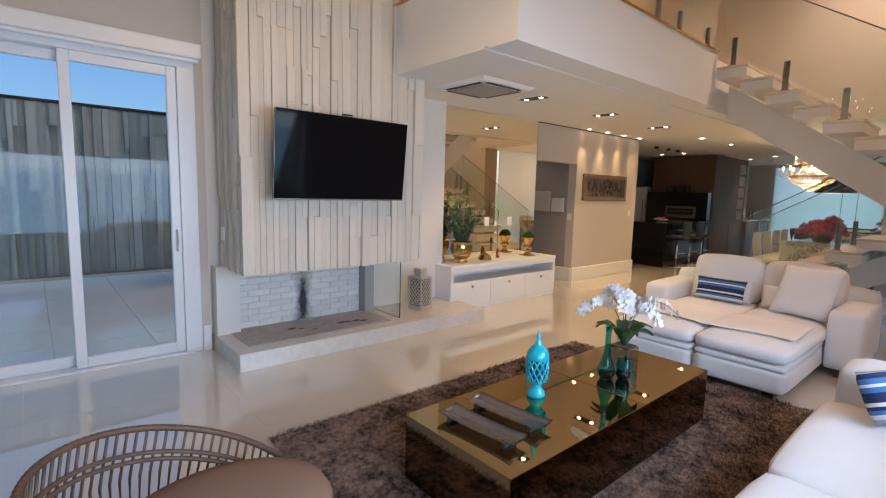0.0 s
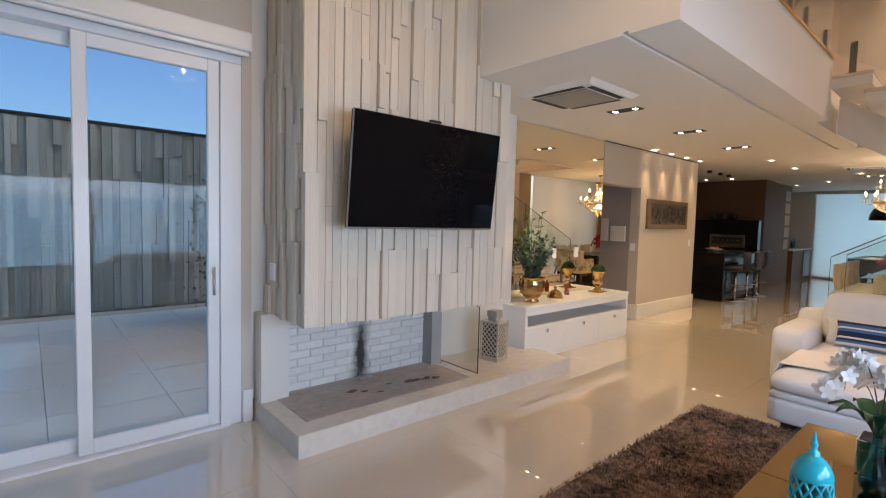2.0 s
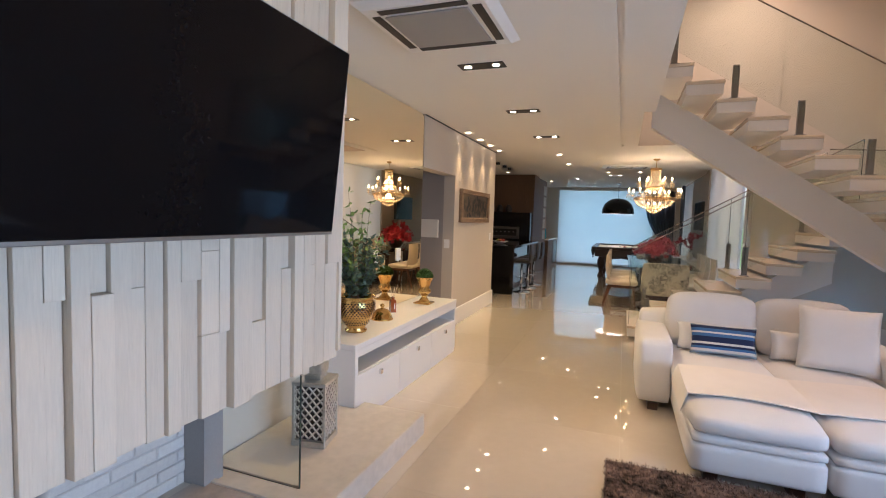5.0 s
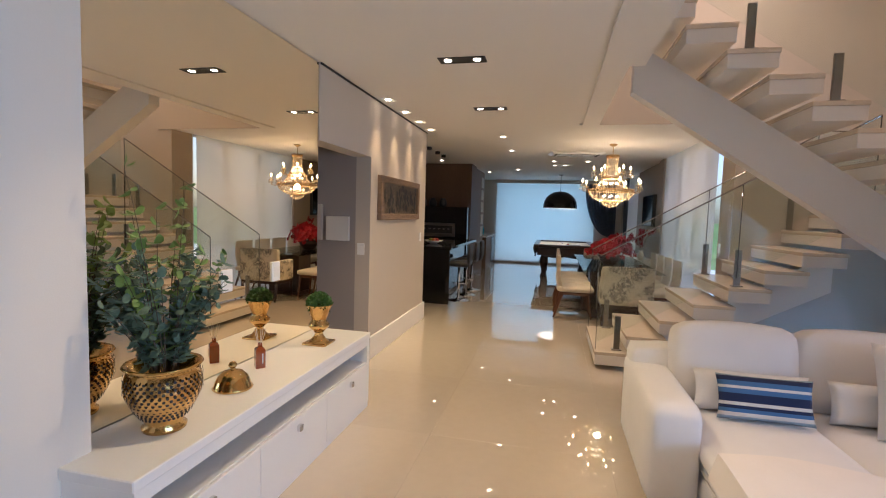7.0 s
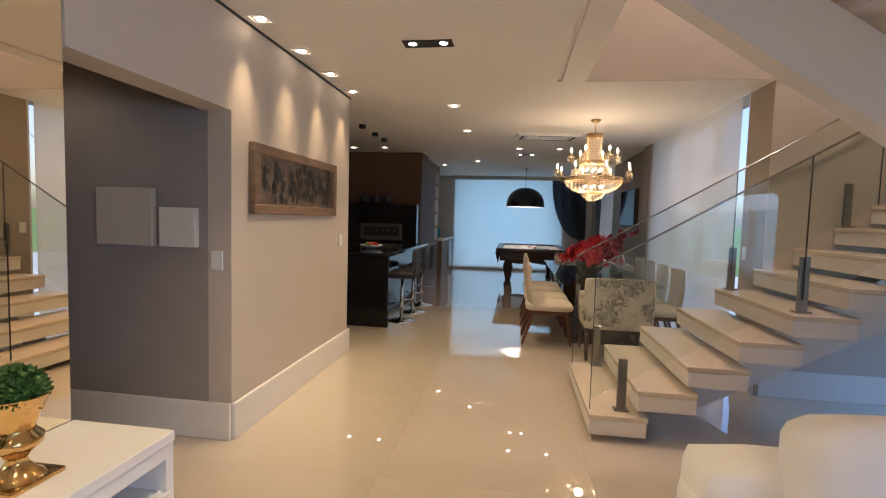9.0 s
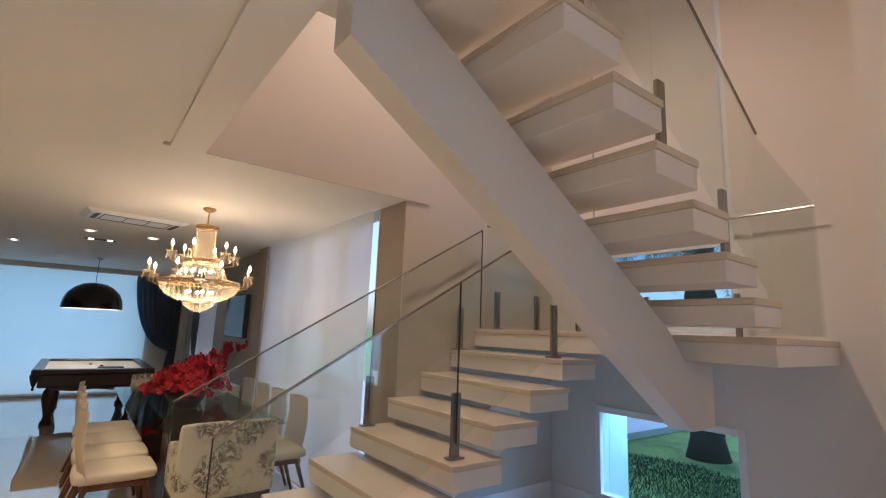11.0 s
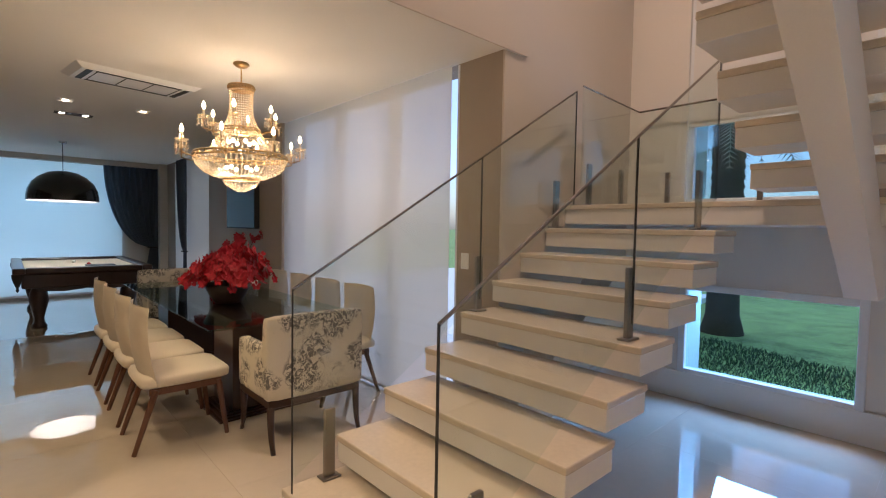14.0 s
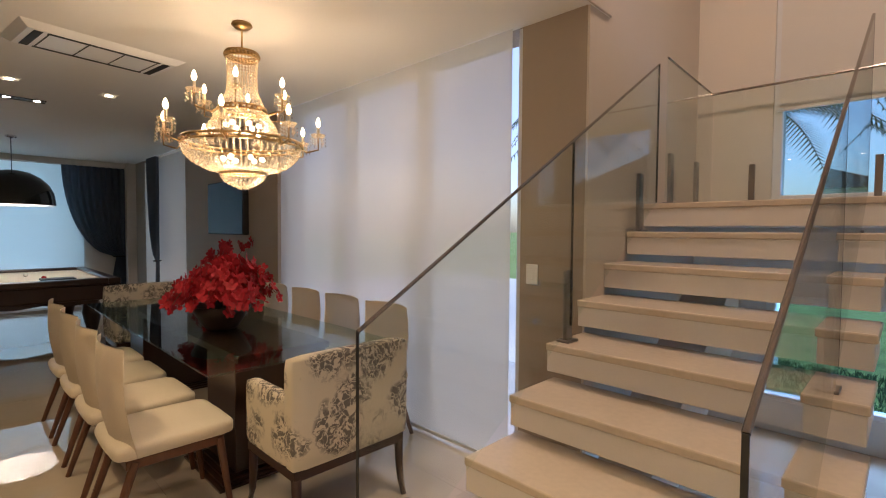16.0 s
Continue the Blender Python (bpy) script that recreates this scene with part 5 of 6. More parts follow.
def red_flowers(name, x, y, z, s, label, bowl, seed, stems):
    ob = thing(name, x, y, z, 0, label, "plant")
    if bowl:
        part("bowl", lathe(bmesh.new(), [(0, 0), (0.10, 0), (0.12, 0.02), (0.17, 0.10), (0.205, 0.17), (0.198, 0.17), (0.16, 0.10), (0, 0.06)], 28), mat("dark_bowl", (0.035, 0.02, 0.015), 0.35, vary=0.3), ob, "dark brown bowl", True)
    else:
        part("bowl", lathe(bmesh.new(), [(0, 0), (0.05, 0), (0.07, 0.06), (0.06, 0.13), (0.04, 0.17), (0.05, 0.19), (0.045, 0.19), (0, 0.15)], 24), M_BRICK, ob, "pale vase", True)
    rr = random.Random(seed)
    fb, st, lf = bmesh.new(), bmesh.new(), bmesh.new()
    for k in range(stems):
        a = 2 * math.pi * k / stems + rr.uniform(-0.3, 0.3)
        out, up = s * rr.uniform(0.45, 0.92), s * rr.uniform(0.38, 0.80)
        pts = [Vector((math.cos(a) * out * t ** 1.3, math.sin(a) * out * t ** 1.3, 0.12 + up * math.sin(2.75 * t))) for t in [i / 15 for i in range(16)]]
        tube(st, pts, 0.004, 5, 0.002)
        for i in range(5, 16):
            for _ in range(3):
                c = pts[i] + Vector((rr.gauss(0, 0.035), rr.gauss(0, 0.035), rr.gauss(0, 0.025)))
                bloom(fb, c, Vector((math.cos(a) + rr.uniform(-0.9, 0.9), math.sin(a) + rr.uniform(-0.9, 0.9), rr.uniform(-0.2, 0.9))), 0.042, rr)
    part("blossom", fb, M_RED, ob, "deep red petals")["kind"] = "stuff"
    part("stem", st, M_BARK, ob)


red_flowers("red_orchids", 11.98, 3.03, 0.763, 0.46, "arching red orchids in a dark bowl on the table", True, 2, 18)

# chandeliers
M_CRYSTAL = clear_glass("crystal", (1.0, 0.93, 0.82), 1.9)
nt = M_CRYSTAL.node_tree
tl, ms = nt.nodes.new("ShaderNodeBsdfTranslucent"), nt.nodes.new("ShaderNodeMixShader")
tl.inputs[0].default_value = (0.95, 0.85, 0.68, 1)
old = nt.nodes["Material Output"].inputs[0].links[0].from_socket
ms.inputs[0].default_value = 0.20
nt.links.new(old, ms.inputs[1])
nt.links.new(tl.outputs[0], ms.inputs[2])
nt.links.new(ms.outputs[0], nt.nodes["Material Output"].inputs[0])
M_BRASS = mat("aged_brass", (0.45, 0.30, 0.13), 0.3, 1.0, vary=0.15, scale=20, fine=80)
M_FLAME = mat("lit_bulb", (1, 0.9, 0.7), 0.4, vary=0.0, emit=(1.0, 0.70, 0.32), power=22)
M_GLOBE = mat("inner_bulb", (1, 0.9, 0.7), 0.4, vary=0.0, emit=(1.0, 0.76, 0.42), power=8)


def bead(vs, fs, c, r, tall=1.0):
    k = len(vs)
    x, y, z = c
    vs += [(x + r, y, z), (x, y + r, z), (x - r, y, z), (x, y - r, z), (x, y, z + r * tall), (x, y, z - r * tall)]
    for a, b in ((0, 1), (1, 2), (2, 3), (3, 0)):
        fs += [(k + a, k + b, k + 4), (k + b, k + a, k + 5)]


def chandelier(x, y, z, label):
    """z: the height of the ceiling rose; the body hangs below it."""
    ob = thing("chandelier", x, y, z, 0, label, "chandelier")
    part("ceiling_rose", lathe(bmesh.new(), [(0, 0), (0.055, 0), (0.06, -0.012), (0.04, -0.03), (0.012, -0.04), (0, -0.04)], 24), M_BRASS, ob, smooth=True)
    part("chain", rod(bmesh.new(), (0, 0, -0.03), (0, 0, -0.17), 0.006, None, 6), M_BRASS, ob)
    for rad, zz, th, hh in ((0.092, -0.175, 0.006, 0.03), (0.135, -0.50, 0.006, 0.022), (0.335, -0.70, 0.008, 0.026), (0.13, -0.875, 0.005, 0.015)):
        rings = bmesh.new()
        for dz in (0, -hh):
            tube(rings, [(rad * math.cos(2 * math.pi * i / 40), rad * math.sin(2 * math.pi * i / 40), zz + dz) for i in range(41)], th, 6)
        for i in range(28):
            a = 2 * math.pi * i / 28
            bmesh.ops.create_icosphere(rings, subdivisions=1, radius=hh * 0.42, matrix=Matrix.Translation((rad * math.cos(a), rad * math.sin(a), zz - hh / 2)))
        part("ring_frame", rings, M_BRASS, ob)
    for nm, pr, count, size in (("bead_column", [(0.086, -0.21), (0.080, -0.30), (0.084, -0.40), (0.125, -0.49)], 30, 0.0075),
                                ("bead_crown", [(0.138, -0.53), (0.17, -0.58), (0.205, -0.64), (0.235, -0.69)], 40, 0.0085),
                                ("bead_basket", [(0.335, -0.73), (0.318, -0.78), (0.27, -0.83), (0.19, -0.868), (0.14, -0.875)], 58, 0.010),
                                ("bead_drop", [(0.128, -0.89), (0.122, -0.915), (0.10, -0.935), (0.07, -0.955), (0.03, -0.975)], 26, 0.009)):
        vs, fs = [], []
        length = sum(math.hypot(b[0] - a[0], b[1] - a[1]) for a, b in zip(pr, pr[1:]))
        steps = max(2, int(length / (size * 2.3)))
        for s in range(steps + 1):
            t = s / steps * (len(pr) - 1)
            i = min(int(t), len(pr) - 2)
            f = t - i
            rad, zz = pr[i][0] * (1 - f) + pr[i + 1][0] * f, pr[i][1] * (1 - f) + pr[i + 1][1] * f
            cnt = max(8, min(count, int(2 * math.pi * rad / (size * 2.2))))
            for k in range(cnt):
                a = 2 * math.pi * k / cnt
                bead(vs, fs, (rad * math.cos(a), rad * math.sin(a), zz), size, 1.15)
        me = bpy.data.meshes.new(nm)
        me.from_pydata(vs, [], fs)
        me.materials.append(M_CRYSTAL)
        b = new(nm, me)
        b.parent = ob
        b["label"] = "strings of cut crystal beads"
        b["kind"] = "stuff"
        b.visible_shadow = False
    for n, rad, zz, off in ((8, 0.44, -0.66, 0.2), (6, 0.27, -0.46, 0.5)):
        for k in range(n):
            a = 2 * math.pi * (k + off) / n
            ca, sa = math.cos(a), math.sin(a)
            r0 = 0.33 if n == 8 else 0.13
            ar = bmesh.new()
            tube(ar, [(r0 * ca, r0 * sa, zz - 0.05), ((r0 + 0.35 * (rad - r0)) * ca, (r0 + 0.35 * (rad - r0)) * sa, zz - 0.09), (rad * ca, rad * sa, zz - 0.07), (rad * ca, rad * sa, zz)], 0.0055, 6)
            am = part("arm", ar, M_BRASS, ob, "", True)
            dish = lathe(bmesh.new(), [(0, 0), (0.02, 0.0), (0.042, 0.014), (0.046, 0.022), (0.04, 0.018), (0, 0.008)], 14, (rad * ca, rad * sa, zz))
            d0 = part("glass_dish", dish, M_CRYSTAL, am, "cut glass candle dish", True)
            vs, fs = [], []
            for q in range(5):
                b0 = 2 * math.pi * q / 5
                for lv in range(3):
                    bead(vs, fs, (rad * ca + 0.034 * math.cos(b0), rad * sa + 0.034 * math.sin(b0), zz + 0.002 - 0.017 * lv), 0.0055 + 0.002 * (lv == 2), 1.5)
            dm = bpy.data.meshes.new("crystal_drops")
            dm.from_pydata(vs, [], fs)
            dm.materials.append(M_CRYSTAL)
            dd = new("crystal_drops", dm)
            dd.parent = am
            dd["kind"] = "stuff"
            dd.visible_shadow = False
            part("candle", rod(bmesh.new(), (rad * ca, rad * sa, zz + 0.01), (rad * ca, rad * sa, zz + 0.065), 0.009, None, 8), M_CREAM, am)
            fl0 = lathe(bmesh.new(), [(0, 0.065), (0.010, 0.072), (0.0145, 0.088), (0.010, 0.108), (0.003, 0.124), (0, 0.126)], 10, (rad * ca, rad * sa, zz))
            part("bulb", fl0, M_FLAME, am, "lit candle bulb", True).visible_shadow = False
            vs, fs = [], []
            for j in range(6):
                b0 = 2 * math.pi * j / 6
                for q in range(3):
                    bead(vs, fs, (rad * ca + 0.044 * math.cos(b0), rad * sa + 0.044 * math.sin(b0), zz - 0.005 - 0.02 * q), 0.0065, 1.5 if q == 2 else 1.0)
            me = bpy.data.meshes.new("pendant_drop")
            me.from_pydata(vs, [], fs)
            me.materials.append(M_CRYSTAL)
            dd = new("pendant_drop", me)
            dd.parent = am
            dd["kind"] = "stuff"
    gl0 = bmesh.new()
    bmesh.ops.create_icosphere(gl0, subdivisions=2, radius=0.016)
    globe = mesh_of("globe_bulb", gl0, M_GLOBE, True)
    for k in range(6):
        a = 2 * math.pi * k / 6
        for rad, zz in ((0.11, -0.80), (0.09, -0.60)):
            g = new("globe_bulb", globe)
            g.parent = ob
            g.location = (rad * math.cos(a), rad * math.sin(a), zz)
            g.visible_shadow = False
    return ob


lustre = chandelier(11.32, 3.144, 2.699, "brass and crystal bead chandelier with lit candle bulbs")
second = copy_thing(lustre, pose(2.11, 3.08, 3.85))
second["label"] = "brass and crystal chandelier hung on a long rod"
rodm = part("hanging_rod", rod(bmesh.new(), (0, 0, 0), (0, 0, 1.75), 0.008, None, 8), M_BRASS, second)
bulb(11.32, 3.144, 1.95, 17, 0.05)
bulb(11.32, 3.144, 2.22, 1.5, 0.10)
bulb(2.11, 3.08, 3.15, 28, 0.03, (1.0, 0.60, 0.26))

# roller blinds, curtains, wall television, window frames
def blind(name, x0, x1, y0, y1, z0, z1, label, cloth=M_BLIND):
    ob = thing(name, (x0 + x1) / 2, (y0 + y1) / 2, z0, 0, label, "blind")
    hx, hy = (x1 - x0) / 2, (y1 - y0) / 2
    c = part("cloth", block(-hx, hx, -hy, hy, 0.02, z1 - z0), cloth, ob)
    part("bottom_bar", block(-hx - 0.004, hx + 0.004, -hy - 0.006, hy + 0.006, 0, 0.025, 0.003), M_ALU, ob)
    return ob


blind("roller_blind", 10.185, 13.12, 1.992, 1.995, 0.015, 2.69, "white see-through roller blind lowered over the dining window", M_SHEER)
blind("roller_blind", 19.27, 19.273, 2.73, 5.83, 0.03, 2.66, "white sheer roller blind glowing with daylight")
blind("roller_blind", 7.985, 9.165, 0.084, 0.087, 2.37, 5.18, "white sheer roller blind half lowered over the landing window", M_DENSE)
blind("roller_blind", 16.2, 18.4, 1.94, 1.943, 0.03, 2.66, "white sheer roller blind lowered beside the curtain")
struct("window_jamb", block(10.145, 10.175, 1.74, 1.94, 0.0, CEIL, 0.003), M_ALU, "white aluminium jamb of the dining window", "window")
struct("window_sill", block(10.14, 13.12, 1.80, 1.95, 0.0, 0.03, 0.003), M_ALU, "white aluminium sill track of the dining window", "window")
for mx in (11.12, 12.1):
    struct("window_mullion", block(mx - 0.05, mx + 0.05, 1.78, 1.86, 0.031, CEIL, 0.003), M_ALU, "white aluminium mullion of the dining window", "window")
struct("window_far_track", block(19.28, 19.31, 2.75, 5.80, 0.05, 0.08, 0.003), M_ALU, "white aluminium sill track of the games room window", "window")
struct("wall_post", block(13.14, 13.55, 1.951, 2.02, 0, CEIL), M_TAUPE, "taupe painted pier beside the dining window", "wall")

M_CURTAIN = fabric_blind("dark_grey_voile", (0.10, 0.12, 0.15), 0.45)


def curtain(x, y, rz, width, label, tied=True):
    """A gathered curtain drawn aside and tied low."""
    ob = thing("curtain", x, y, 0.03, rz, label, "curtain")
    bm = bmesh.new()
    n, m = 64, 26
    grid = []
    for i in range(m + 1):
        t = i / m
        z = 2.62 * (1 - t)
        k = 0.16 + 0.84 * math.sqrt(max(0.0, 1 - ((2.62 - z) / 1.70) ** 2)) if z > 0.92 else 0.16 + 0.16 * (0.92 - z) / 0.92
        row = []
        for j in range(n + 1):
            u = j / n
            row.append(bm.verts.new((width * (1 - k) + width * k * u, 0.035 * math.sin(u * 2 * math.pi * 9 + 0.5 * math.sin(z * 2)) * (0.45 + 0.55 * k), z)))
        grid.append(row)
    for p, q in zip(grid, grid[1:]):
        for j in range(n):
            bm.faces.new((p[j], p[j + 1], q[j + 1], q[j]))
    part("cloth", bm, M_CURTAIN, ob, "", True)
    part("tieback", tube(bmesh.new(), [(width * 0.80 + width * 0.19 * (0.5 + 0.5 * math.cos(a)) - 0.01, 0.05 * math.sin(a), 0.92) for a in (2 * math.pi * i / 16 for i in range(17))], 0.012, 6), M_MATT, ob)


curtain(19.16, 3.05, -90, 0.95, "dark grey sheer curtain tied back beside the window")
curtain(17.75, 2.06, 180, 0.0001 + 0.55, "dark grey sheer curtain tied back at the side window")
struct("wall_corner_post", block(19.0, 19.3, 1.95, 2.10, 0, CEIL), M_GREIGE, "greige painted corner post", "wall")
struct("pelmet", block(19.10, 19.30, 2.0, 5.85, 2.60, CEIL), M_GREIGE, "greige pelmet over the games room blind", "trim")
tv2 = thing("television", 14.55, 1.95, 1.41, 0, "black wall television in the dining room", "television")
part("housing", block(-0.55, 0.55, 0.0, 0.07, 0.0, 0.66, 0.005), M_MATT, tv2)
part("screen", block(-0.535, 0.535, 0.0705, 0.074, 0.015, 0.645), M_SCREEN, tv2, "glossy dark screen")
side = thing("sideboard", 14.9, 2.17, 0, 0, "low white sideboard below the wall television", "sideboard")
part("carcass", block(-0.9, 0.9, -0.2, 0.2, 0.06, 0.72, 0.004), M_WHITE, side)
part("plinth", block(-0.86, 0.86, -0.17, 0.17, 0.0, 0.06), M_MATT, side)
red_flowers("red_orchid_vase", 13.97, 2.2, 0.721, 0.66, "red orchid in a pale vase on the sideboard", False, 7, 3)

# pool table and its lamp
pool = thing("pool_table", 17.0, 3.66, 0, 0, "carved dark wooden pool table with pale cloth", "pool table")
part("apron", block(-1.14, 1.14, -0.70, 0.70, 0.56, 0.76, 0.02, 2), M_DARKWOOD, pool)
rl = bmesh.new()
for b in ((-1.22, 1.22, -0.79, -0.66, 0.76, 0.84), (-1.22, 1.22, 0.66, 0.79, 0.76, 0.84), (-1.22, -1.08, -0.66, 0.66, 0.76, 0.84), (1.08, 1.22, -0.66, 0.66, 0.76, 0.84)):
    box(rl, *b, 0.018, 2)
part("rail", rl, M_DARKWOOD, pool)
part("cloth", block(-1.08, 1.08, -0.66, 0.66, 0.762, 0.80), mat("beige_baize", (0.74, 0.68, 0.55), 0.95, vary=0.05, fine=200, bump=0.1), pool, "pale beige playing cloth")
for sx in (-1, 1):
    for sy in (-1, 1):
        lg = lathe(bmesh.new(), [(0, 0), (0.085, 0), (0.09, 0.03), (0.06, 0.08), (0.055, 0.14), (0.085, 0.26), (0.11, 0.38), (0.10, 0.48), (0.075, 0.54), (0.09, 0.57), (0, 0.57)], 16, (sx * 0.93, sy * 0.52, 0))
        part("leg", lg, M_DARKWOOD, pool, "carved turned leg", True)
        pk = lathe(bmesh.new(), [(0.06, 0.0), (0.055, -0.06), (0.03, -0.14), (0.012, -0.18), (0.02, -0.21), (0, -0.24)], 12, (sx * 1.17, sy * 0.74, 0.76))
        part("pocket", pk, mat("pocket_net", (0.03, 0.022, 0.018), 0.8, vary=0.3), pool, "dark hanging pocket with tassel", True)
for sx in (-1, 1):
    sw = prism(bmesh.new(), [(-0.62, 0.57), (0.62, 0.57), (0.50, 0.52), (0.25, 0.50), (0.0, 0.53), (-0.25, 0.50), (-0.50, 0.52)], "x", sx * 1.08 - 0.02, sx * 1.08 + 0.02)
    part("scalloped_skirt", sw, M_DARKWOOD, pool)
balls = [("cue_ball", 0.1, 0.05, (0.8, 0.78, 0.7)), ("red_ball", -0.55, -0.08, (0.4, 0.02, 0.02))]
for nm, dx, dy, colr in balls:
    bb = bmesh.new()
    bmesh.ops.create_icosphere(bb, subdivisions=3, radius=0.028, matrix=Matrix.Translation((0, 0, 0.028)))
    o = part(nm, bb, mat(nm + "_resin", colr, 0.1, vary=0.02), None, "", True)
    o.location = (17.0 + dx, 3.66 + dy, 0.801)
    tagged(o, "glossy billiard ball resting on the pale cloth", "ball", "billiard balls")
bt = part("ball_tray", block(-0.12, 0.12, -0.18, 0.18, 0, 0.025, 0.006), M_MATT)
bt.location = (16.35, 3.45, 0.801)
tagged(bt, "flat dark tray on the pool table cloth", "tray")
pend = thing("pendant_lamp", 17.0, 3.83, 0, 0, "large glossy black dome pendant lamp over the pool table", "pendant lamp")
dome = lathe(bmesh.new(), [(r0, z0 + 0.07) for r0, z0 in ((0.455, 1.71), (0.452, 1.78), (0.435, 1.88), (0.385, 1.99), (0.30, 2.08), (0.19, 2.145), (0.08, 2.17), (0, 2.175))], 40)
part("dome", dome, M_BLACK, pend, "", True)
dome2 = lathe(bmesh.new(), [(r0, z0 + 0.07) for r0, z0 in ((0, 2.165), (0.08, 2.16), (0.185, 2.135), (0.292, 2.072), (0.376, 1.985), (0.426, 1.878), (0.443, 1.78), (0.449, 1.711))], 40)
part("white_lining", dome2, M_WHITE, pend, "white inside", True)
part("cable", rod(bmesh.new(), (0, 0, 2.24), (0, 0, 2.66), 0.005, None, 6), M_MATT, pend)
part("canopy", lathe(bmesh.new(), [(0, 2.699), (0.06, 2.699), (0.06, 2.675), (0.02, 2.66), (0, 2.66)], 20), M_CHROME, pend, "", True)
gb0 = bmesh.new()
bmesh.ops.create_icosphere(gb0, subdivisions=2, radius=0.045, matrix=Matrix.Translation((0, 0, 2.0)))
part("bulb", gb0, M_GLOBE, pend, "lit white globe", True).visible_shadow = False
part("lamp_holder", rod(bmesh.new(), (0, 0, 2.04), (0, 0, 2.23), 0.02, None, 10), M_WHITE, pend)
bulb(17.0, 3.83, 2.0, 24, 0.045, (1.0, 0.86, 0.64))

# ---- kitchen end ----
bar = thing("kitchen_bar", 12.75, 6.20, 0, 0, "glossy black kitchen bar with overhanging counter", "kitchen bar")
part("carcass", block(-1.38, 1.35, -0.30, 0.40, 0.06, 0.92, 0.003), M_BLACK, bar)
part("end_panel", block(-1.42, -1.38, -0.52, 0.42, 0.0, 0.94, 0.003), M_BLACK, bar)
part("plinth", block(-1.36, 1.33, -0.25, 0.38, 0.0, 0.06), M_MATT, bar)
part("counter", block(-1.43, 1.37, -0.54, 0.44, 0.94, 0.985, 0.003), M_BLACK, bar, "polished black stone top")
dish = thing("fruit_dish", 12.1, 6.15, 0.986, 0, "white dish with red and green fruit", "dish")
part("dish_bowl", lathe(bmesh.new(), [(0, 0), (0.06, 0), (0.15, 0.04), (0.17, 0.06), (0.14, 0.045), (0, 0.02)], 24), M_WHITE, dish, "", True)
for k, c in enumerate(((0.35, 0.02, 0.02), (0.2, 0.25, 0.03), (0.4, 0.1, 0.02), (0.35, 0.02, 0.02))):
    fb = bmesh.new()
    bmesh.ops.create_icosphere(fb, subdivisions=2, radius=0.037, matrix=Matrix.Translation((0.06 * math.cos(k * 1.6), 0.06 * math.sin(k * 1.6), 0.065)))
    part("fruit", fb, mat("fruit_skin", c, 0.4, vary=0.15), dish, "", True)

stool = thing("bar_stool", 11.80, 5.60, 0, 0, "black leather bar stool on a chrome pedestal", "stool", "bar stools")
part("base", lathe(bmesh.new(), [(0, 0), (0.20, 0), (0.20, 0.008), (0.06, 0.025), (0.03, 0.05), (0, 0.05)], 28), M_CHROME, stool, "", True)
part("pedestal", rod(bmesh.new(), (0, 0, 0.03), (0, 0, 0.62), 0.026, 0.022, 14), M_CHROME, stool, "", True)
part("footrest", tube(bmesh.new(), [(0.0, 0, 0.30), (0.12, -0.14, 0.30), (0.16, 0.0, 0.30), (0.12, 0.14, 0.30), (0, 0, 0.30)], 0.009, 6), M_CHROME, stool, "", True)
M_LEATHER = mat("black_leather", (0.02, 0.018, 0.017), 0.45, vary=0.15, fine=160, bump=0.2)
part("seat", puff(bmesh.new(), -0.20, 0.20, -0.20, 0.20, 0.62, 0.71, 0.04, 3, 0.01), M_LEATHER, stool, "", True)
part("backrest", puff(bmesh.new(), -0.19, 0.19, -0.22, -0.17, 0.68, 1.02, 0.025, 3, 0.006), M_LEATHER, stool, "", True)
copy_thing(stool, pose(12.45, 5.58, 0))
copy_thing(stool, pose(13.10, 5.58, 0))

tower = thing("kitchen_tower", 15.0, 7.2, 0, 0, "tall brown veneered kitchen cabinets with a black oven niche", "cabinet")
part("upper_body", block(-0.66, 0.0, -1.32, 0.30, 1.70, 2.698, 0.003), M_VENEER, tower)
part("lower_body", block(-0.95, 0.0, -1.32, 0.30, 0.0, 1.70, 0.003), M_BLACK, tower)
part("side_panel", block(-0.66, 0.0, -1.345, -1.32, 0.0, 2.698), M_VENEER, tower)
gr = part("grill", block(-0.985, -0.95, -1.05, -0.25, 1.02, 1.33, 0.004), M_STEEL, tower, "steel grill surround")
part("grill_opening", block(-0.99, -0.986, -0.99, -0.31, 1.10, 1.27), M_MATT, gr)
sk = bmesh.new()
for k in range(6):
    rod(sk, (-0.985, -0.93 + 0.11 * k, 1.20), (-1.12, -0.93 + 0.11 * k, 1.20), 0.006, None, 6)
    bmesh.ops.create_icosphere(sk, subdivisions=1, radius=0.02, matrix=Matrix.Translation((-1.12, -0.93 + 0.11 * k, 1.20)))
part("skewer", sk, M_STEEL, gr)
for y in (0.25, 0.48, 0.72):
    b = thing("storage_jar", 14.2, 7.2 - y, 1.701, 0, "dark ceramic jar on the black counter", "jar")
    part("body", lathe(bmesh.new(), [(0, 0), (0.07, 0), (0.09, 0.06), (0.08, 0.13), (0.05, 0.17), (0.055, 0.19), (0, 0.2)], 20), M_MATT, b, "", True)
shelf = thing("tall_unit", 15.95, 6.4, 0, 0, "tall brown veneered unit with open shelves", "cabinet")
part("carcass", block(-0.95, 0.95, -0.48, 0.4, 0.0, 2.698, 0.003), M_VENEER, shelf)
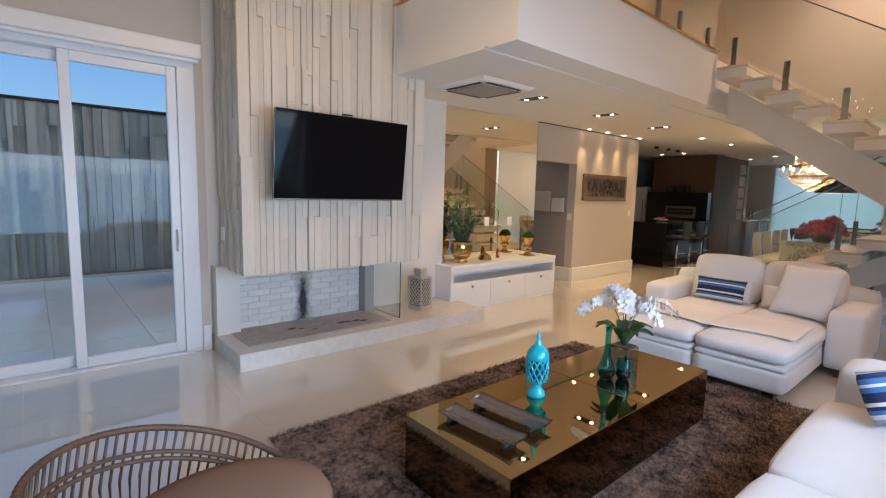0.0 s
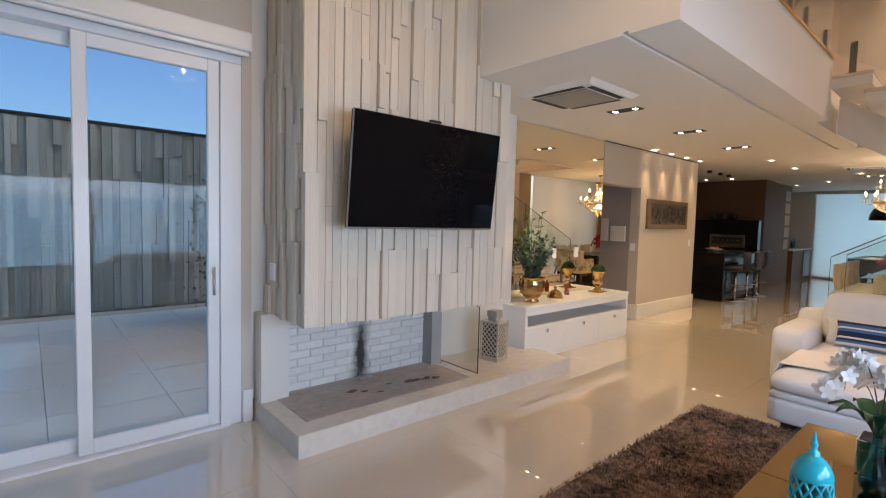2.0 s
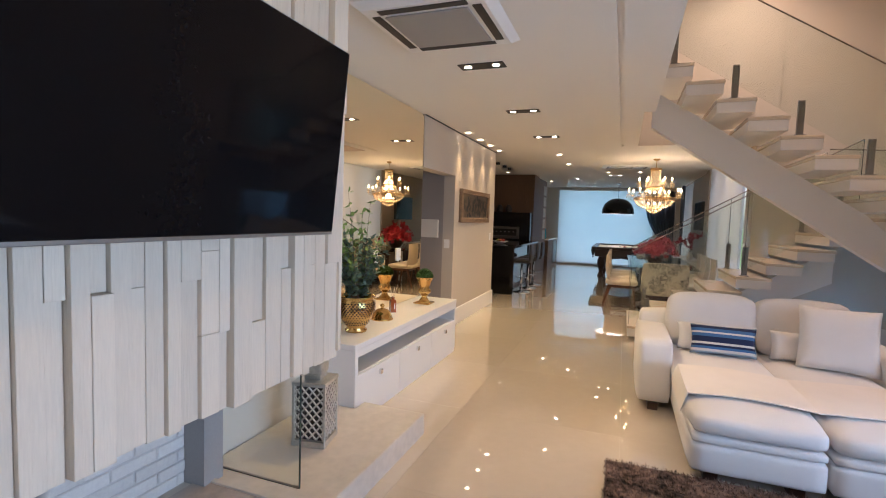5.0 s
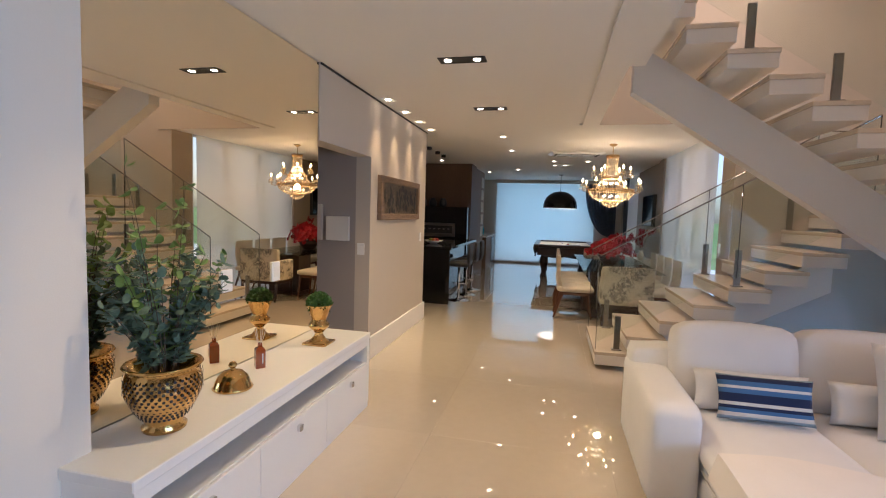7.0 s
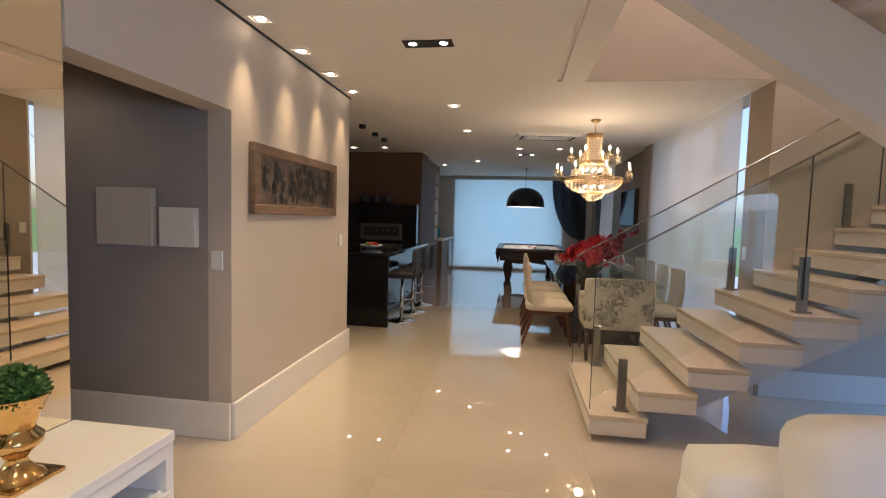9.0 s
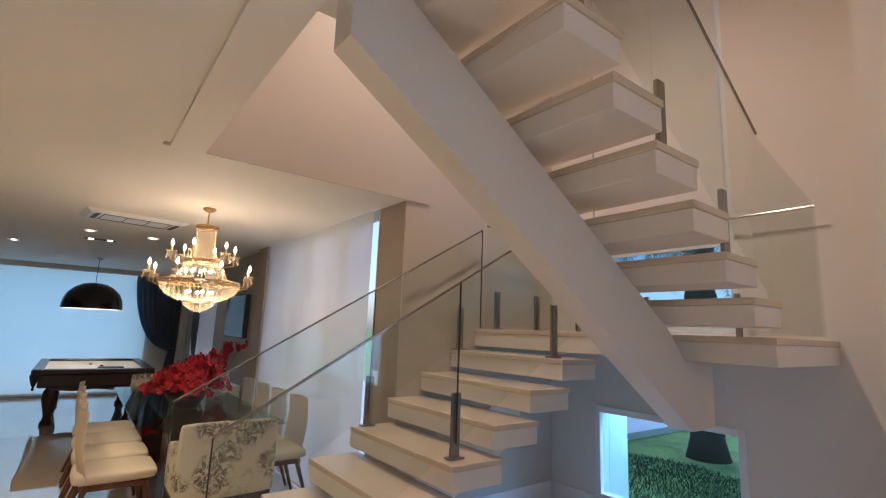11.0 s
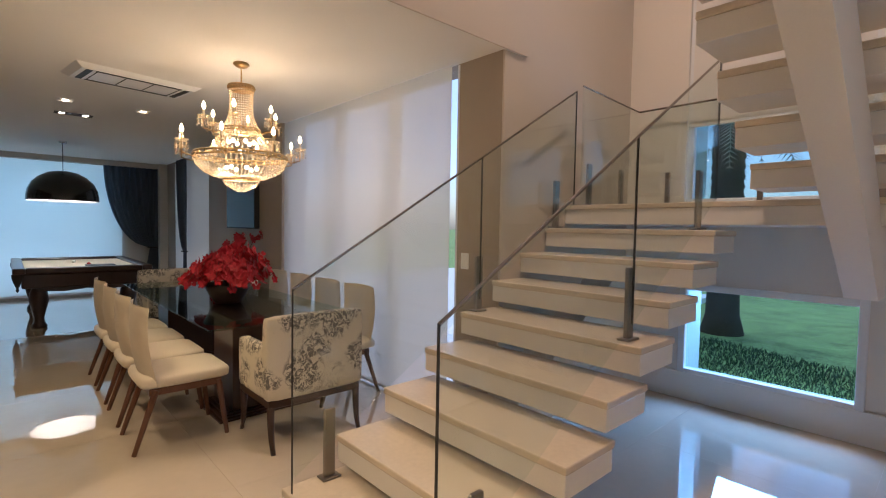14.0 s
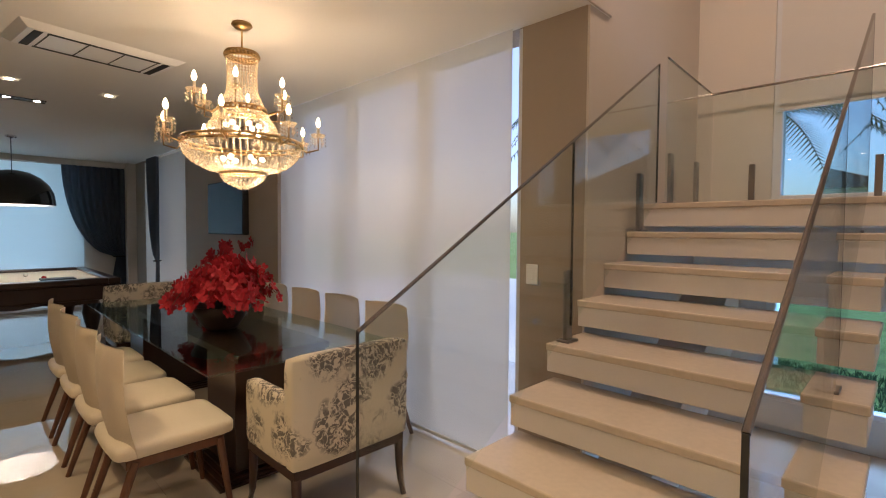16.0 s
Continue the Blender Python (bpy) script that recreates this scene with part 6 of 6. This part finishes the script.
for k in range(5):
    part("shelf_box", block(0.35, 0.80, -0.492, -0.481, 0.95 + 0.33 * k, 1.22 + 0.33 * k), mat("shelf_inside", (0.30, 0.26, 0.2), 0.6, vary=0.3, scale=9), shelf, "pale open shelf back")
win = thing("wine_counter", 18.0, 6.22, 0, 0, "pale counter with a glass-fronted wine cooler", "cabinet")
part("carcass", block(-1.05, 1.05, -0.40, 0.35, 0.0, 0.90, 0.003), M_VENEER, win)
part("counter", block(-1.07, 1.07, -0.43, 0.37, 0.90, 0.94, 0.003), M_MARBLE, win, "pale stone top")
dr = part("cooler_door", block(0.1, 0.75, -0.425, -0.402, 0.10, 0.86, 0.004), M_SCREEN, win, "dark glass wine cooler door")
part("door_frame", block(0.05, 0.1, -0.43, -0.402, 0.08, 0.88, 0.003), M_STEEL, dr)
for k, (dx, hh) in enumerate(((-0.6, 0.30), (-0.45, 0.26), (-0.3, 0.32), (0.2, 0.24), (0.5, 0.30))):
    b = thing("bottle", 18.0 + dx, 6.15, 0.941, 0, "small bottle standing on the pale counter", "bottle", "bottles on the counter")
    part("glass_body", lathe(bmesh.new(), [(0, 0), (0.035, 0), (0.037, 0.01), (0.037, hh * 0.6), (0.014, hh * 0.75), (0.013, hh), (0, hh)], 16), (M_BLACK, M_TEAL, M_WHITE)[k % 3], b, "", True)
struct("wall_kitchen_side", block(16.92, 19.3, 6.59, 6.72, 0, CEIL), M_GREIGE, "greige wall behind the wine counter", "wall")
for x in (17.6, 18.5):
    b = thing("wall_sconce", x, 6.59, 1.5, 0, "slim dark wall art panel above the counter", "wall art", "panels over the counter")
    part("panel", block(-0.13, 0.13, -0.03, 0.0, 0.0, 0.75, 0.004), M_VENEER, b)
    part("inlay", block(-0.10, 0.10, -0.034, -0.03, 0.04, 0.71), M_TAUPE, b)
fr = thing("refrigerator", 14.75, 8.12, 0, -90, "tall white refrigerator at the back of the kitchen", "refrigerator")
part("body", block(-0.45, 0.45, -0.35, 0.38, 0.0, 1.85, 0.015, 2), M_WHITE, fr)
part("door", block(-0.45, 0.45, -0.39, -0.352, 0.05, 1.83, 0.012, 2), M_WHITE, fr)
part("handle", rod(bmesh.new(), (0.36, -0.43, 0.7), (0.36, -0.43, 1.5), 0.012, None, 8), M_CHROME, fr)

# ---- ceiling fittings ----
def downlight(x, y, cells, rz, power, angle, lamp=True, group="recessed spots", z=CEIL):
    ob = thing("downlight", x, y, z - 0.001, rz, "recessed square spot with a lit lamp" if cells < 2 else "long recessed black spot box with lit lamps", "downlight", group)
    w0 = 0.055
    L = w0 * cells
    f = bmesh.new()
    for b in ((-L - 0.012, L + 0.012, -w0 - 0.012, -w0, -0.006, 0), (-L - 0.012, L + 0.012, w0, w0 + 0.012, -0.006, 0), (-L - 0.012, -L, -w0, w0, -0.006, 0), (L, L + 0.012, -w0, w0, -0.006, 0)):
        box(f, *b)
    part("frame", f, M_TRIM if cells < 2 else M_MATT, ob)
    if cells > 1:
        part("box_plate", block(-L, L, -w0, w0, -0.003, 0), M_MATT, ob, "black inner plate")
    for k in range(cells):
        if cells == 3 and k == 1:
            continue
        cx = -L + w0 * (2 * k + 1)
        part("lamp", lathe(bmesh.new(), [(0, -0.008), (0.026, -0.007), (0.029, -0.003)], 16, (cx, 0, 0)), M_LAMP, ob, "lit lamp face").visible_shadow = False
    if lamp and power:
        spot(x, y, z - 0.02, power, angle, blend=1.0 if angle < 60 else 0.6)


for x in (5.42, 7.02, 8.68):
    downlight(x, 4.72, 3, 90, 70, 110)
for x in (10.55, 12.05):
    downlight(x, 4.77, 1, 0, 58, 110)
for x in (8.18, 8.77, 9.35, 9.93):
    downlight(x, 5.71, 1, 0, 52, 54)
for x, y in ((13.75, 4.03), (13.75, 3.35), (13.69, 6.42), (13.7, 7.0), (16.4, 5.72), (15.6, 4.9)):
    downlight(x, y, 1, 0, 0, 90)
downlight(14.5, 3.9, 3, 90, 0, 90)
spot(12.4, 6.0, 2.66, 24, 110)
spot(16.5, 5.3, 2.66, 20, 110)
for x in (11.62, 12.22, 12.72):
    p = thing("track_spot", x, 6.16, 2.699, 0, "small black cylindrical ceiling spot over the bar", "downlight", "black bar spots")
    part("cylinder", rod(bmesh.new(), (0, 0, 0), (0, 0, -0.05), 0.045, None, 18), M_MATT, p)


def cassette(x, y, w2, d2, rz, label):
    """A ceiling air conditioner: frame, sloped sides, grille and flaps."""
    ob = thing("air_conditioner", x, y, 2.699, rz, label, "air conditioner")
    f = bmesh.new()
    lo = [(-w2 + 0.05, -d2 + 0.05), (w2 - 0.05, -d2 + 0.05), (w2 - 0.05, d2 - 0.05), (-w2 + 0.05, d2 - 0.05)]
    hi = [(-w2, -d2), (w2, -d2), (w2, d2), (-w2, d2)]
    a = [f.verts.new((*p, -0.035)) for p in lo]
    b = [f.verts.new((*p, 0)) for p in hi]
    f.faces.new(a[::-1])
    for i in range(4):
        f.faces.new((a[i], a[(i + 1) % 4], b[(i + 1) % 4], b[i]))
    bmesh.ops.recalc_face_normals(f, faces=f.faces)
    part("casing", f, M_WHITE, ob)
    g = part("grille", block(-w2 + 0.15, w2 - 0.15, -d2 + 0.15, d2 - 0.15, -0.047, -0.036, 0.005), mat("grey_grille", (0.33, 0.32, 0.31), 0.5, vary=0.05, fine=150, bump=0.4), ob, "grey intake grille") if d2 > 0.3 else None
    if d2 > 0.3:
        for bx in ((-w2 + 0.14, w2 - 0.14, -d2 + 0.075, -d2 + 0.125), (-w2 + 0.14, w2 - 0.14, d2 - 0.125, d2 - 0.075), (-w2 + 0.075, -w2 + 0.125, -d2 + 0.14, d2 - 0.14), (w2 - 0.125, w2 - 0.075, -d2 + 0.14, d2 - 0.14)):
            part("air_slot", block(*bx, -0.039, -0.0355), M_MATT, ob, "dark air slot")
    else:
        for k in range(4):
            u = -w2 + 0.16 + (2 * w2 - 0.32) * k / 3
            part("groove", block(u - 0.004, u + 0.004, -d2 + 0.06, d2 - 0.06, -0.0375, -0.0355), M_MATT, ob)
        for e in (-1, 1):
            part("air_slot", block(e * (w2 - 0.105) - 0.022, e * (w2 - 0.105) + 0.022, -d2 + 0.07, d2 - 0.07, -0.0385, -0.0355), M_MATT, ob, "dark air slot")
        for e in (-1, 1):
            part("louvre", block(-w2 + 0.15, w2 - 0.15, e * (d2 - 0.075) - 0.012, e * (d2 - 0.075) + 0.012, -0.0385, -0.0355), M_MATT, ob, "dark long louvre gap")
    return ob


cassette(4.57, 4.73, 0.40, 0.40, 0, "square white ceiling air conditioner with grey grille")
cassette(12.45, 3.65, 0.47, 0.24, 98, "long white ceiling air conditioner over the dining room")

# ---- outside ----
gb = bmesh.new()
bmesh.ops.create_grid(gb, x_segments=40, y_segments=40, size=400, matrix=Matrix.Translation((0, 0, -0.16)))
tagged(part("ground", gb, M_GRASS), "mown green lawn", "lawn", kind="structure")
terr = struct("terrace", block(-8, 6.78, 5.87, 11.3, -0.15, -0.042), M_GROUT, "pale square terrace paving", "pavement")
pave = mesh_of("paving_slab", block(-0.397, 0.397, -0.397, 0.397, -0.012, 0.0, 0.002), M_PAVE)
for i in range(13):
    for j in range(6):
        t = new("paving_slab", pave)
        t.parent = terr
        t.location = (-4.4 + 0.8 * i, 6.27 + 0.8 * j, -0.03)
fence = part("fence", block(-8, 4.2, 11.10, 11.18, -0.1, 2.82), M_FENCE)
tagged(fence, "weathered grey vertical timber garden fence", "fence")
fence_meshes = {}
rng = random.Random(6)
x = -2.6
while x < 4.1:
    wdt = rng.choice((0.07, 0.09, 0.11, 0.13))
    z = 0.0
    while z < 2.8:
        ln = min(rng.choice((0.45, 0.7, 1.0, 1.3, 1.7)), 2.8 - z)
        if 2.8 - z - ln < 0.2:
            ln = 2.8 - z
        dep = rng.choice((0.012, 0.03, 0.05, 0.075))
        key = (wdt, round(ln, 2), dep)
        if key not in fence_meshes:
            fence_meshes[key] = mesh_of("board", block(-wdt / 2 + 0.002, wdt / 2 - 0.002, -dep, 0, 0.002, ln - 0.002), M_FENCE)
        b = new("board", fence_meshes[key])
        b.parent = fence
        b.location = (x + wdt / 2, 11.10, z)
        z += ln
    x += wdt
part("capping", block(-8, 4.2, 11.04, 11.22, 2.82, 2.86), M_MATT, fence, "dark capping rail")
struct("terrace_dining", block(11.5, 20.5, -8.0, 1.715, -0.15, -0.03), M_PAVE, "pale paved terrace outside the dining window", "pavement")
sh = thing("hedge", 3.1, 9.3, -0.02, 0, "dense dark green shrub beside the terrace", "shrub")
rr = random.Random(31)
lf = bmesh.new()
for k in range(3600):
    v = Vector((rr.gauss(0, 0.26), rr.gauss(0, 0.3), 0.2 + 1.9 * rr.random() ** 0.8))
    d = Vector((rr.gauss(0, 1), rr.gauss(0, 1), rr.gauss(0.3, 0.7))).normalized()
    q = d.to_track_quat("Y", "Z").to_matrix()
    e = rr.uniform(0.03, 0.07)
    lf.faces.new([lf.verts.new(v + q @ Vector(c)) for c in ((0, 0, 0), (-0.4 * e, 0.6 * e, 0.1 * e), (0, 1.4 * e, 0), (0.4 * e, 0.6 * e, 0.1 * e))])
part("foliage", lf, M_LEAF, sh)
st = bmesh.new()
for k in range(8):
    rod(st, (rr.gauss(0, 0.06), rr.gauss(0, 0.06), 0), (rr.gauss(0, 0.2), rr.gauss(0, 0.2), 1.5), 0.02, 0.008, 6)
part("stem", st, M_BARK, sh)

# grass tufts against the garden wall; their dark colour stands in for the house's shadow
gg = np.random.default_rng(12)
NG = 26000
gx, gy = gg.uniform(5.5, 13.0, NG), -0.25 - 2.9 * gg.random(NG) ** 1.1
gy = gy + 0.25 * np.sin(gx * 1.7)
gbase = np.column_stack((gx, gy, np.full(NG, -0.165)))
glean = np.column_stack((gg.normal(0, 0.03, NG), gg.normal(0, 0.03, NG), gg.uniform(0.03, 0.08, NG)))
ga = gg.uniform(0, np.pi, NG)
gside = np.column_stack((np.cos(ga), np.sin(ga), np.zeros(NG))) * gg.uniform(0.005, 0.010, NG)[:, None]
gme = bpy.data.meshes.new("rough_grass")
gme.from_pydata(np.stack((gbase - gside, gbase + gside, gbase + glean), 1).reshape(-1, 3).tolist(), [], np.arange(3 * NG).reshape(-1, 3).tolist())
gme.materials.append(M_LEAF)
tagged(new("rough_grass", gme), "dark grass tufts that stand in for the house's shadow on the lawn", "grass", kind="stuff")


def palm(x, y, s, seed, label):
    """A palm: bulging trunk and a crown of arching feathered fronds."""
    ob = thing("palm_tree", x, y, -0.16, 0, label, "palm tree")
    hgt = 3.6 * s
    prof = [(0.34 * s, 0.0), (0.26 * s, 0.3), (0.24 * s, 0.8), (0.30 * s, 1.3 * s)]
    z = 1.3 * s
    while z < hgt:
        prof += [(0.26 * s, z), (0.23 * s, z + 0.1)]
        z += 0.16
    part("trunk", lathe(bmesh.new(), [(0, 0)] + prof + [(0, z)], 18), M_BARK, ob, "", True)
    rr = random.Random(seed)
    lf = bmesh.new()
    for k in range(26):
        a = 2 * math.pi * k / 26 + rr.uniform(-0.15, 0.15)
        up, ln = rr.uniform(0.2, 1.1), rr.uniform(1.7, 2.4) * s
        pts = []
        for i in range(17):
            t = i / 16
            pts.append(Vector((math.cos(a) * ln * t, math.sin(a) * ln * t, hgt + ln * (up * t - (0.55 + 0.7 * up) * t * t))))
        tube(lf, pts, 0.018 * s, 5, 0.004)
        for i in range(2, 17):
            d = (pts[i] - pts[i - 1]).normalized()
            sd = d.cross(Vector((0, 0, 1))).normalized()
            for s0 in (-1, 1):
                for f in (0, 0.5):
                    c = pts[i - 1].lerp(pts[i], f)
                    tip = c + (sd * s0 * 0.9 + d * 0.55 + Vector((0, 0, -0.35))) * 0.42 * s * math.sin(math.pi * min(0.95, 0.25 + 0.7 * i / 16))
                    lf.faces.new([lf.verts.new(p) for p in (c - d * 0.018, tip, c + d * 0.018)])
    part("fronds", lf, M_LEAF, ob, "feathered green fronds")


palm(10.15, -4.1, 0.95, 3, "palm with a thick bulging trunk on the lawn")
palm(3.0, -9.0, 1.3, 5, "tall garden palm beyond the lawn")
palm(13.2, -5.5, 1.2, 6, "garden palm beyond the dining window")
house = thing("neighbour_house", 2.0, -24, -0.16, 0, "pale rendered house beyond the garden", "house")
part("wall", block(-6, 6, -4, 4, 0, 3.4), M_WALL, house)
part("roof", prism(bmesh.new(), [(-6.6, 3.4), (6.6, 3.4), (0, 5.6)], "y", -4.6, 4.6), mat("grey_roof", (0.14, 0.11, 0.10), 0.8, vary=0.2, scale=3, fine=30), house)
for k in range(3):
    w = part("window", block(-4 + 3.4 * k - 0.6, -4 + 3.4 * k + 0.6, 4.0, 4.05, 1.0, 2.2), M_SCREEN, house)
    part("frame", block(-4 + 3.4 * k - 0.66, -4 + 3.4 * k + 0.66, 4.0, 4.03, 0.92, 1.0), M_ALU, w)

# ---- floor tiles, last ----
tile = mesh_of("floor_tile", block(-0.5994, 0.5994, -0.5994, 0.5994, -0.006, 0.0), M_TILE)
for i in range(19):
    for j in range(7):
        if i < 8 and j > 4:
            continue
        t = new("floor_tile", tile)
        t.parent = FLOOR
        t.location = (-2.4 + 1.2 * i, 0.58 + 1.2 * j, 0.0)
